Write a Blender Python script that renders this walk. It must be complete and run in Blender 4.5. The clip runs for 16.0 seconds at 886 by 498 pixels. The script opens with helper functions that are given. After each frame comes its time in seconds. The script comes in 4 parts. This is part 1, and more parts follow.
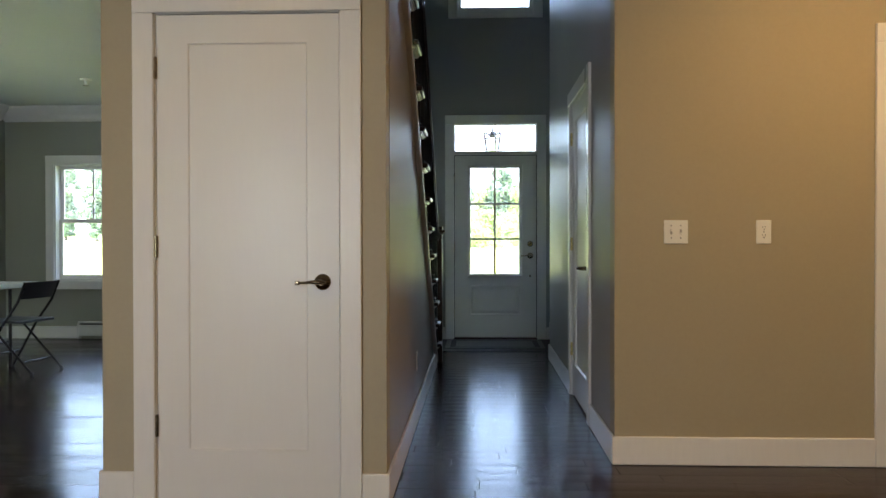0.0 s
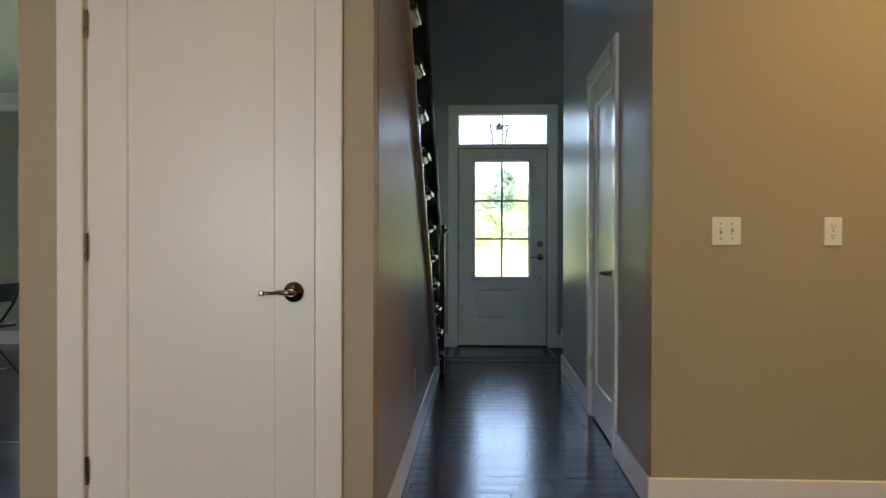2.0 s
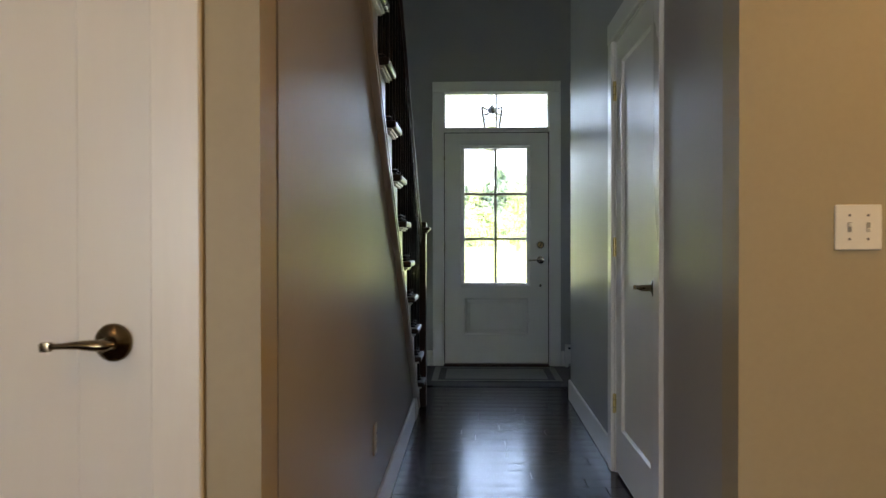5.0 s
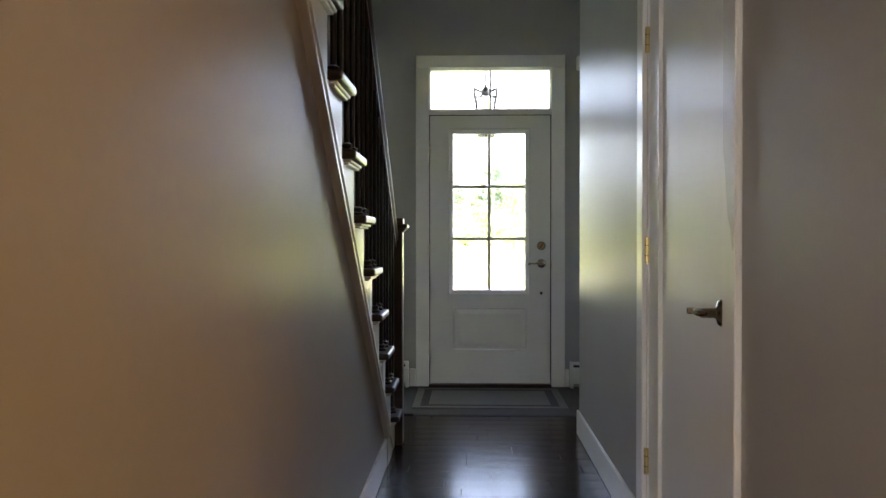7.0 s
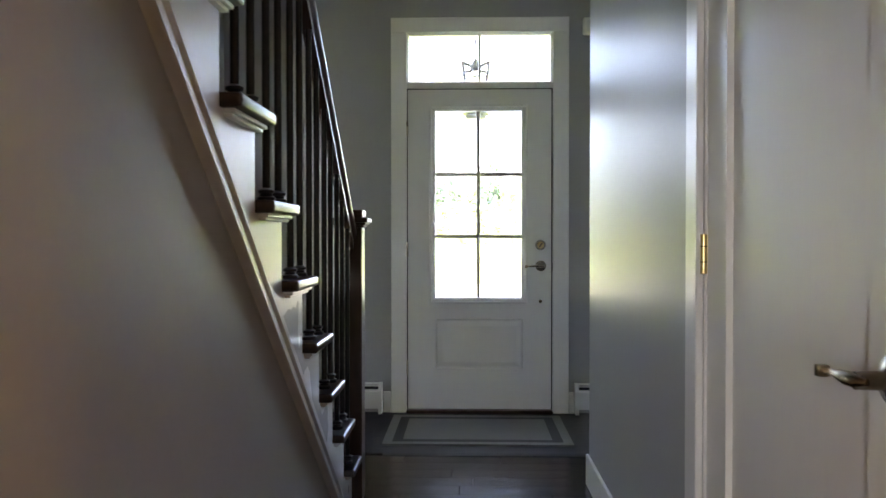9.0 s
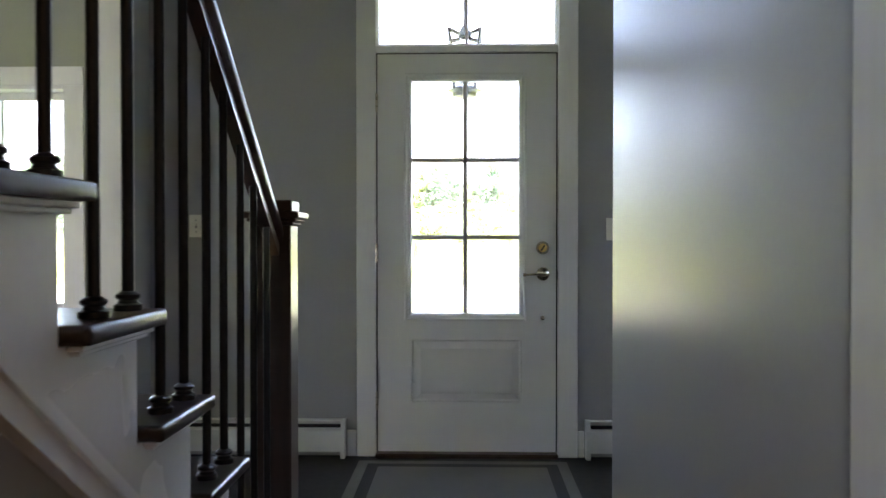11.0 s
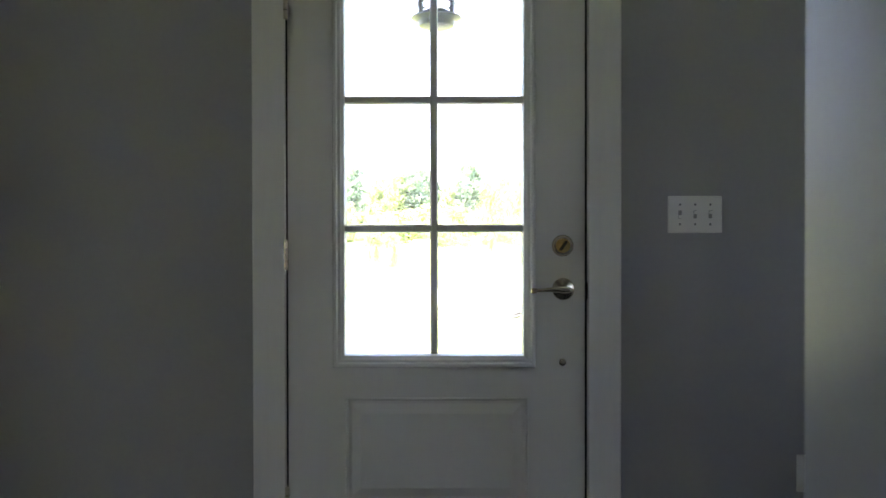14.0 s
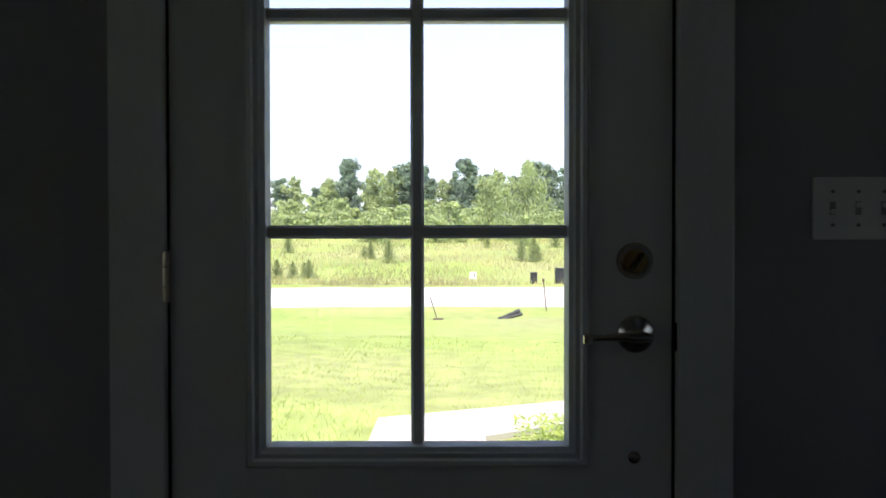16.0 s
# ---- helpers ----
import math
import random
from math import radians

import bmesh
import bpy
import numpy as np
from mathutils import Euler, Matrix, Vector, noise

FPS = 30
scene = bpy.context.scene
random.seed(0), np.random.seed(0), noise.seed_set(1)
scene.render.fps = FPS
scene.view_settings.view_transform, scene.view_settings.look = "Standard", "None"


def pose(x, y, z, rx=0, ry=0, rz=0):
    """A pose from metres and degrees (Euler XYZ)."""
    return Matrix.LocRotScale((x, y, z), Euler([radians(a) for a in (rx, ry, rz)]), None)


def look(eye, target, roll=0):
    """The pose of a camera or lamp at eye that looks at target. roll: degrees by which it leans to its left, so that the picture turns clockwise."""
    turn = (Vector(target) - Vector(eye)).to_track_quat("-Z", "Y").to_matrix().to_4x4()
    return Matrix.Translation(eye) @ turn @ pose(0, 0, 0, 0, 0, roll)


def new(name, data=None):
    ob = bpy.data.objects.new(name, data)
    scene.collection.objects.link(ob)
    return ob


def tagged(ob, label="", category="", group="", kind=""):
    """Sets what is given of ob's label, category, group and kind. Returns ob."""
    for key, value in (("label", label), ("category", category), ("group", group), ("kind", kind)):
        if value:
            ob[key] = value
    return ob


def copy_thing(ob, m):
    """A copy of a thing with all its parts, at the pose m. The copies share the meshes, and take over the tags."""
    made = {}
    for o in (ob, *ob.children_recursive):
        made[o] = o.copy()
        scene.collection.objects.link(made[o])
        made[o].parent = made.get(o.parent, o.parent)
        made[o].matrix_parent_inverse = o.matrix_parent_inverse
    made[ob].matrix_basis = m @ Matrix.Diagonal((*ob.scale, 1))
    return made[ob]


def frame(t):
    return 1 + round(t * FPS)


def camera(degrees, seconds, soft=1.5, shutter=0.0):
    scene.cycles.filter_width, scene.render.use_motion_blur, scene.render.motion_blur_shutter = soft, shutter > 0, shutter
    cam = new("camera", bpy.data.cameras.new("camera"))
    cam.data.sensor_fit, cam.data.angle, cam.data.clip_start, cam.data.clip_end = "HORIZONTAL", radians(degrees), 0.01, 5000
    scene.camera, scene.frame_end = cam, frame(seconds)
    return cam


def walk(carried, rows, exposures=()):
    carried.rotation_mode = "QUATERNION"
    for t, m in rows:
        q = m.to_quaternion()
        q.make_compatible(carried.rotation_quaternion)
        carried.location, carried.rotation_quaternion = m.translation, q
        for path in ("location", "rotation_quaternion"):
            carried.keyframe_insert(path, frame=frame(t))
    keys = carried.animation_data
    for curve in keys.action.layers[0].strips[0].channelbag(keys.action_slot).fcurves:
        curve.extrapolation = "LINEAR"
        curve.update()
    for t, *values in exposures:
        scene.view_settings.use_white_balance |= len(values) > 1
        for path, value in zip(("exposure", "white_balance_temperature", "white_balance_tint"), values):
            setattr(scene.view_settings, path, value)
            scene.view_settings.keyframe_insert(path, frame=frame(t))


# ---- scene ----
cam = camera(56.0, 16.0, shutter=0.5)
PATH = [
    (0, (0.683, 0.337, 1.094), (0.6, 2.335, 1.076), -0.1),
    (0.5, (0.676, 0.517, 1.096), (0.59, 2.515, 1.079), -0.1),
    (1, (0.668, 0.675, 1.094), (0.583, 2.673, 1.076), -0.0),
    (1.5, (0.666, 0.864, 1.101), (0.581, 2.862, 1.083), -0.0),
    (2, (0.66, 1.032, 1.097), (0.569, 3.029, 1.078), 0.1),
    (2.5, (0.654, 1.256, 1.09), (0.557, 3.254, 1.072), 0.3),
    (3, (0.646, 1.425, 1.106), (0.549, 3.422, 1.087), 0.0),
    (3.5, (0.662, 1.648, 1.107), (0.57, 3.645, 1.088), 0.0),
    (4, (0.671, 1.832, 1.109), (0.586, 3.831, 1.09), 0.0),
    (6.5, (0.705, 3.101, 1.104), (0.642, 5.1, 1.081), -0.1),
    (7, (0.724, 3.334, 1.112), (0.661, 5.333, 1.09), -0.0),
    (7.5, (0.752, 3.618, 1.11), (0.686, 5.616, 1.086), 0.0),
    (8, (0.758, 3.868, 1.117), (0.695, 5.867, 1.09), -0.0),
    (8.5, (0.779, 4.107, 1.112), (0.719, 6.106, 1.085), -0.0),
    (11, (0.877, 5.391, 1.122), (0.822, 7.39, 1.093), 0.0),
    (11.5, (0.884, 5.665, 1.112), (0.834, 7.664, 1.087), -0.0),
    (12, (0.893, 5.954, 1.101), (0.842, 7.954, 1.082), -0.0),
    (12.5, (0.902, 6.21, 1.097), (0.85, 8.21, 1.077), 0.0),
    (13, (0.901, 6.514, 1.087), (0.858, 8.514, 1.072), 0.1),
    (13.2, (0.896, 6.625, 1.084), (0.865, 8.624, 1.069), -0.1),
    (13.5, (0.894, 6.774, 1.088), (0.878, 8.774, 1.07), 0.1),
    (14, (0.912, 7.075, 1.084), (0.903, 9.075, 1.063), -0.1),
    (14.5, (0.911, 7.326, 1.084), (0.906, 9.325, 1.063), -0.1),
    (15, (0.913, 7.588, 1.092), (0.908, 9.588, 1.066), -0.1),
    (15.5, (0.913, 7.842, 1.102), (0.908, 9.842, 1.073), -0.1),
    (16, (0.918, 8.111, 1.113), (0.92, 10.111, 1.081), -0.1),
]
EXPOSURES = [
    (0, 2.93, 6800, 12), (2, 2.95, 6800, 12), (4, 2.98, 7050, 12), (6.5, 3.42, 7900, 21), (7.0, 3.62, 8000, 20), (7.5, 3.78, 7900, 20), (8.5, 4.0, 7700, 20),
    (11, 3.8, 7600, 20), (12, 3.8, 7600, 20), (13, 3.72, 7600, 20), (13.5, 3.62, 7600, 20), (14, 3.22, 7600, 20), (14.5, 2.78, 7600, 20), (15, 2.25, 7500, 19), (15.5, 1.46, 7300, 19), (16, 0.72, 7100, 18)]
walk(cam, [(t, look(eye, target, roll)) for t, eye, target, roll in PATH], EXPOSURES)

# ---- world, sun, large lights ----
world = bpy.data.worlds.new("world")
scene.world = world
world.use_nodes = True
sky = world.node_tree.nodes.new("ShaderNodeTexSky")
sky.sky_type, sky.sun_disc = "NISHITA", False
sky.sun_elevation, sky.sun_rotation = radians(60), radians(185)
sky.dust_density, sky.air_density = 1.0, 1.0
haze = world.node_tree.nodes.new("ShaderNodeVectorMath")
haze.operation = "ADD"
haze.inputs[1].default_value = (1.75, 2.35, 3.9)  # thin bright summer haze over the whole sky
world.node_tree.links.new(sky.outputs[0], haze.inputs[0])
world.node_tree.links.new(haze.outputs[0], world.node_tree.nodes["Background"].inputs[0])
world.node_tree.nodes["Background"].inputs[1].default_value = 0.15

sun = new("sun", bpy.data.lights.new("sun", "SUN"))
sun.data.energy, sun.data.angle, sun.data.color = 4.9, radians(0.6), (1.0, 0.95, 0.86)
sun.matrix_world = look((-6, -51.6, 90), (0, 0, 0))


def area_lamp(name, at, target, sx, sy, watts, colour):
    lamp = new(name, bpy.data.lights.new(name, "AREA"))
    lamp.data.shape, lamp.data.size, lamp.data.size_y = "RECTANGLE", sx, sy
    lamp.data.energy, lamp.data.color = watts, colour
    lamp.matrix_world = look(at, target)
    return lamp


# added daylight at an unseen rear window, and the great room's warm ceiling cans
CAN_WATTS = 0.88
REAR_X = -2.0
area_lamp("unseen_rear_window_fill", (REAR_X, -4.46, 1.35), (REAR_X, 0, 1.2), 1.2, 1.4, 17.0, (0.80, 0.91, 1.0))
CANS = [(-2.6, -1.5), (-0.9, -1.5), (2.3, -1.5), (3.9, -1.5), (-2.6, 0.8), (-0.9, 0.8), (3.9, 0.8), (-0.5, 2.1), (1.95, 2.95), (2.35, 3.55), (3.2, 3.55)]
for cx, cy in CANS:
    area_lamp("can_light_beam", (cx, cy, 2.612), (cx, cy + 0.001, 0), 0.15, 0.15, CAN_WATTS * (1.45 if cy > 3 else 1.0), (1.0, 0.61, 0.22))


# ---- materials ----
def material(name, colour, rough=0.5, metal=0.0, spread=0.06, grain=60.0, stain=1.5, bump=0.05, bump_scale=200.0,
             spec=0.5, coat=0.0, coat_rough=0.2, stretch=(1, 1, 1), per_object=0.0, rough_spread=0.06):
    mat = bpy.data.materials.new(name)
    mat.use_nodes = True
    n, l = mat.node_tree.nodes, mat.node_tree.links
    b = n["Principled BSDF"]
    tc, mp = n.new("ShaderNodeTexCoord"), n.new("ShaderNodeMapping")
    mp.inputs["Scale"].default_value = stretch
    l.new(tc.outputs["Object"], mp.inputs["Vector"])
    fine, broad = n.new("ShaderNodeTexNoise"), n.new("ShaderNodeTexNoise")
    fine.inputs["Scale"].default_value, broad.inputs["Scale"].default_value = grain, stain
    fine.inputs["Detail"].default_value = broad.inputs["Detail"].default_value = 4
    for tex in (fine, broad):
        l.new(mp.outputs[0], tex.inputs["Vector"])
    both = n.new("ShaderNodeMath")
    both.operation = "ADD"
    l.new(fine.outputs[0], both.inputs[0])
    l.new(broad.outputs[0], both.inputs[1])
    last = both.outputs[0]
    if per_object:
        info, mul, plus = n.new("ShaderNodeObjectInfo"), n.new("ShaderNodeMath"), n.new("ShaderNodeMath")
        mul.operation, plus.operation = "MULTIPLY_ADD", "ADD"
        mul.inputs[1].default_value, mul.inputs[2].default_value = per_object, -per_object / 2
        l.new(info.outputs["Random"], mul.inputs[0])
        l.new(last, plus.inputs[0])
        l.new(mul.outputs[0], plus.inputs[1])
        last = plus.outputs[0]
    ramp = n.new("ShaderNodeMapRange")
    ramp.inputs["From Min"].default_value, ramp.inputs["From Max"].default_value = 0.5, 1.5
    ramp.inputs["To Min"].default_value, ramp.inputs["To Max"].default_value = 1 - spread * 2, 1 + spread * 2
    l.new(last, ramp.inputs["Value"])
    mix = n.new("ShaderNodeVectorMath")
    mix.operation = "SCALE"
    mix.inputs[0].default_value = colour
    l.new(ramp.outputs[0], mix.inputs["Scale"])
    l.new(mix.outputs[0], b.inputs["Base Color"])
    rr = n.new("ShaderNodeMapRange")
    rr.inputs["From Min"].default_value, rr.inputs["From Max"].default_value = 0.3, 0.7
    rr.inputs["To Min"].default_value, rr.inputs["To Max"].default_value = max(0.02, rough - rough_spread), rough + rough_spread
    l.new(broad.outputs[0], rr.inputs["Value"])
    l.new(rr.outputs[0], b.inputs["Roughness"])
    b.inputs["Metallic"].default_value = metal
    b.inputs["Specular IOR Level"].default_value = spec
    b.inputs["Coat Weight"].default_value, b.inputs["Coat Roughness"].default_value = coat, coat_rough
    if bump:
        bt, bn = n.new("ShaderNodeTexNoise"), n.new("ShaderNodeBump")
        bt.inputs["Scale"].default_value, bt.inputs["Detail"].default_value = bump_scale, 3
        l.new(mp.outputs[0], bt.inputs["Vector"])
        bn.inputs["Strength"].default_value, bn.inputs["Distance"].default_value = bump, 0.002
        l.new(bt.outputs[0], bn.inputs["Height"])
        l.new(bn.outputs[0], b.inputs["Normal"])
    return mat


tan_paint = material("tan_wall_paint", (0.395, 0.34, 0.235), 0.5, spread=0.02, bump=0.12, bump_scale=260)
grey_paint = material("grey_satin_wall_paint", (0.37, 0.365, 0.367), 0.40, spec=0.12, spread=0.02, bump=0.10, bump_scale=260, stain=0.8)
dining_paint = material("sage_grey_wall_paint", (0.33, 0.335, 0.28), 0.5, spread=0.02, bump=0.1, bump_scale=260)
white_paint = material("white_trim_paint", (0.78, 0.765, 0.75), 0.32, spread=0.02, bump=0.04, bump_scale=90, stretch=(1, 1, 0.15))
door_paint = material("white_door_paint", (0.76, 0.745, 0.725), 0.36, spread=0.008, bump=0.012, bump_scale=120, stretch=(1, 1, 0.1))
stringer_paint = material("white_stringer_paint", (0.78, 0.765, 0.75), 0.30, spread=0.02, bump=0.04)
ceiling_paint = material("white_ceiling_paint", (0.76, 0.76, 0.72), 0.9, spread=0.02, bump=0.2, bump_scale=160)
dark_wood = material("dark_stained_wood", (0.045, 0.018, 0.011), 0.36, spread=0.3, grain=30, stain=4, bump=0.12, bump_scale=60,
                     stretch=(1, 1, 0.12), coat=0.08, coat_rough=0.2)
tread_wood = material("dark_tread_wood", (0.026, 0.014, 0.010), 0.33, spread=0.3, grain=30, stain=4, bump=0.12, bump_scale=60,
                      stretch=(0.12, 1, 1), coat=0.25, coat_rough=0.2)
floor_wood = material("dark_hand_scraped_plank", (0.022, 0.009, 0.006), 0.22, spread=0.25, grain=40, stain=5, bump=0.012, bump_scale=16,
                      stretch=(0.14, 1, 1), per_object=0.7, spec=0.21)
slate = material("dark_matte_entry_tile", (0.030, 0.028, 0.027), 0.75, spread=0.2, grain=25, stain=3, bump=0.2, bump_scale=60)
underlay = material("floor_joint_dark", (0.010, 0.006, 0.005), 0.8)
iron = material("black_iron", (0.012, 0.011, 0.011), 0.34, metal=0.4, spread=0.15, bump=0.05)
nickel = material("satin_nickel", (0.50, 0.45, 0.37), 0.26, metal=1.0, spread=0.05, bump=0.03)
bronze = material("aged_bronze", (0.20, 0.155, 0.105), 0.24, metal=1.0, spread=0.12, bump=0.03)
brass = material("bright_brass", (0.60, 0.47, 0.22), 0.32, metal=1.0, spread=0.08, bump=0.03)
old_gold = material("tarnished_brass", (0.52, 0.36, 0.15), 0.30, metal=1.0, spread=0.12, bump=0.03)
slot_grey = material("grey_plastic_shadow", (0.34, 0.33, 0.31), 0.5, spread=0.01, bump=0.0)
plate_plastic = material("white_plastic", (0.80, 0.79, 0.74), 0.35, spread=0.01, bump=0.0)
dark_slot = material("dark_slot", (0.02, 0.02, 0.02), 0.6)
heater_metal = material("white_enamel_metal", (0.72, 0.72, 0.70), 0.4, spread=0.02, bump=0.02)
rug_dark = material("charcoal_rug_pile", (0.05, 0.049, 0.047), 0.95, spread=0.25, grain=300, bump=0.6, bump_scale=500)
rug_mid = material("grey_rug_pile", (0.16, 0.155, 0.148), 0.95, spread=0.25, grain=300, bump=0.6, bump_scale=500)
black_plastic = material("black_vinyl", (0.015, 0.015, 0.018), 0.4, spread=0.1)
table_top_mat = material("light_folding_table_top", (0.66, 0.67, 0.68), 0.45, spread=0.03)
concrete = material("pale_concrete", (0.52, 0.50, 0.46), 0.9, spread=0.1, grain=30, stain=1.0, bump=0.3)
road_mat = material("pale_gravel_road", (0.46, 0.44, 0.41), 0.95, spread=0.12, grain=8, stain=0.3, bump=0.3, bump_scale=40)
siding = material("white_siding", (0.70, 0.70, 0.68), 0.6, spread=0.03)
bark = material("grey_bark", (0.13, 0.10, 0.075), 0.9, spread=0.2, grain=8)
grass_mat = material("dry_summer_grass", (0.262, 0.315, 0.088), 0.95, spread=0.3, grain=2.5, stain=0.12, bump=0.4, bump_scale=30)
gnodes, glinks = grass_mat.node_tree.nodes, grass_mat.node_tree.links
straw, patch, tone, where = gnodes.new("ShaderNodeMix"), gnodes.new("ShaderNodeTexNoise"), gnodes.new("ShaderNodeValToRGB"), gnodes.new("ShaderNodeTexCoord")
straw.data_type, straw.blend_type = "RGBA", "MULTIPLY"
straw.inputs["Factor"].default_value = 1.0
patch.inputs["Scale"].default_value, patch.inputs["Detail"].default_value = 0.09, 6
tone.color_ramp.elements[0].position, tone.color_ramp.elements[1].position = 0.40, 0.62
tone.color_ramp.elements[0].color, tone.color_ramp.elements[1].color = (0.88, 1.0, 0.66, 1), (1.18, 1.05, 1.30, 1)
glinks.new(where.outputs["Object"], patch.inputs["Vector"])
glinks.new(patch.outputs[0], tone.inputs[0])
base_link = gnodes["Principled BSDF"].inputs["Base Color"].links[0].from_socket
glinks.new(base_link, straw.inputs[6])
glinks.new(tone.outputs[0], straw.inputs[7])
glinks.new(straw.outputs[2], gnodes["Principled BSDF"].inputs["Base Color"])
blade_mat = material("grass_blades", (0.38, 0.47, 0.11), 0.8, spread=0.25, grain=6, stain=0.6, bump=0)
meadow_mat = material("tall_meadow_blades", (0.47, 0.43, 0.21), 0.9, spread=0.3, grain=1.2, stain=0.10, bump=0)
leaf_dark = material("dark_leaves", (0.19, 0.27, 0.18), 0.7, spread=0.35, grain=0.9, stain=0.25, bump=0)
leaf_light = material("light_leaves", (0.38, 0.46, 0.20), 0.7, spread=0.3, grain=0.9, stain=0.25, bump=0)
cedar_mat = material("cedar_needles", (0.37, 0.43, 0.19), 0.8, spread=0.3, grain=2, stain=0.5, bump=0)
rusty_pipe = material("dark_weathered_pipe", (0.035, 0.034, 0.033), 0.7, spread=0.2)
grey_steel = material("grey_galvanised_steel", (0.20, 0.20, 0.20), 0.5, metal=0.6)
for leafy in (leaf_dark, leaf_light, blade_mat, meadow_mat, cedar_mat):
    ln_, ll_ = leafy.node_tree.nodes, leafy.node_tree.links
    through_leaf, both_sides = ln_.new("ShaderNodeBsdfTranslucent"), ln_.new("ShaderNodeMixShader")
    both_sides.inputs[0].default_value = 0.45
    ll_.new(ln_["Principled BSDF"].inputs["Base Color"].links[0].from_socket, through_leaf.inputs[0])
    ll_.new(ln_["Principled BSDF"].outputs[0], both_sides.inputs[1])
    ll_.new(through_leaf.outputs[0], both_sides.inputs[2])
    ll_.new(both_sides.outputs[0], ln_["Material Output"].inputs[0])
sign_white = material("white_sign", (0.8, 0.8, 0.8), 0.5)
marker_red = material("weathered_red_marker", (0.12, 0.06, 0.04), 0.6)

glass = bpy.data.materials.new("window_glass")
glass.use_nodes = True
gn, gl = glass.node_tree.nodes, glass.node_tree.links
gb = gn["Principled BSDF"]
gb.inputs["Base Color"].default_value, gb.inputs["Roughness"].default_value = (0.97, 0.99, 0.98, 1), 0.0
gb.inputs["Transmission Weight"].default_value, gb.inputs["IOR"].default_value = 1.0, 1.45
# small translucent share washes out the view, imitating the lens's veiling glare
glare_mix, glare_veil = gn.new("ShaderNodeMixShader"), gn.new("ShaderNodeBsdfTranslucent")
glare_mix.inputs[0].default_value = 0.022
glare_veil.inputs[0].default_value = (0.9, 0.9, 0.9, 1)
gl.new(gb.outputs[0], glare_mix.inputs[1])
gl.new(glare_veil.outputs[0], glare_mix.inputs[2])
gl.new(glare_mix.outputs[0], gn["Material Output"].inputs[0])
lamp_glow = bpy.data.materials.new("warm_can_lens")
lamp_glow.use_nodes = True
lg = lamp_glow.node_tree.nodes["Principled BSDF"]
lg.inputs["Emission Color"].default_value, lg.inputs["Emission Strength"].default_value = (1.0, 0.66, 0.36, 1), 2.0


# ---- mesh helpers ----
def box(x0, x1, y0, y1, z0, z1, bevel=0.0, bm=None, segments=1):
    own = bm is None
    bm = bm or bmesh.new()
    vs = [bm.verts.new((x, y, z)) for z in (z0, z1) for x, y in ((x0, y0), (x1, y0), (x1, y1), (x0, y1))]
    fs = [bm.faces.new([vs[i] for i in f]) for f in ((3, 2, 1, 0), (4, 5, 6, 7), (0, 1, 5, 4), (1, 2, 6, 5), (2, 3, 7, 6), (3, 0, 4, 7))]
    if bevel:
        es = {e for f in fs for e in f.edges}
        bmesh.ops.bevel(bm, geom=list(es), offset=bevel, segments=segments, affect="EDGES", profile=0.7)
    return bm


def prism(points, axis, a, b, bm=None):
    """Extrudes a polygon given in the two other axes along axis from a to b."""
    bm = bm or bmesh.new()

    def put(p, v):
        c = list(p)
        c.insert("xyz".index(axis), v)
        return bm.verts.new(c)
    lo, hi = [put(p, a) for p in points], [put(p, b) for p in points]
    k = len(points)
    bm.faces.new(lo)
    bm.faces.new(hi[::-1])
    for i in range(k):
        bm.faces.new((lo[i], hi[i], hi[(i + 1) % k], lo[(i + 1) % k]))
    bmesh.ops.recalc_face_normals(bm, faces=bm.faces)
    return bm


def turned(profile, steps=20, bm=None, m=None):
    """A body of revolution about z from (radius, height) pairs."""
    bm = bm or bmesh.new()
    rings = []
    for r, z in profile:
        ring = []
        for i in range(steps):
            a = 2 * math.pi * i / steps
            p = Vector((r * math.cos(a), r * math.sin(a), z))
            ring.append(bm.verts.new(m @ p if m else p))
        rings.append(ring)
    for a, b in zip(rings, rings[1:]):
        for i in range(steps):
            bm.faces.new((a[i], a[(i + 1) % steps], b[(i + 1) % steps], b[i]))
    bm.faces.new(rings[0][::-1])
    bm.faces.new(rings[-1])
    bmesh.ops.recalc_face_normals(bm, faces=bm.faces)
    return bm


def tube(points, radius, steps=10, bm=None, squash=1.0):
    bm = bm or bmesh.new()
    rings = []
    pts = [Vector(p) for p in points]
    for i, p in enumerate(pts):
        d = (pts[min(i + 1, len(pts) - 1)] - pts[max(i - 1, 0)]).normalized()
        u = d.cross(Vector((0, 0, 1)) if abs(d.z) < 0.95 else Vector((0, 1, 0))).normalized()
        v = d.cross(u)
        r = radius[i] if isinstance(radius, (list, tuple)) else radius
        rings.append([bm.verts.new(p + u * r * math.cos(2 * math.pi * k / steps) + v * r * squash * math.sin(2 * math.pi * k / steps)) for k in range(steps)])
    for a, b in zip(rings, rings[1:]):
        for k in range(steps):
            bm.faces.new((a[k], a[(k + 1) % steps], b[(k + 1) % steps], b[k]))
    bm.faces.new(rings[0][::-1])
    bm.faces.new(rings[-1])
    bmesh.ops.recalc_face_normals(bm, faces=bm.faces)
    return bm


def part(name, bm, mat, parent=None, label="", smooth=False):
    me = bpy.data.meshes.new(name)
    bm.to_mesh(me)
    bm.free()
    me.materials.append(mat)
    if smooth:
        me.shade_smooth()
        me.set_sharp_from_angle(angle=radians(40))
    ob = new(name, me)
    if parent:
        ob.parent = parent
        ob.matrix_parent_inverse = parent.matrix_world.inverted()
    if label:
        ob["label"] = label
    return ob


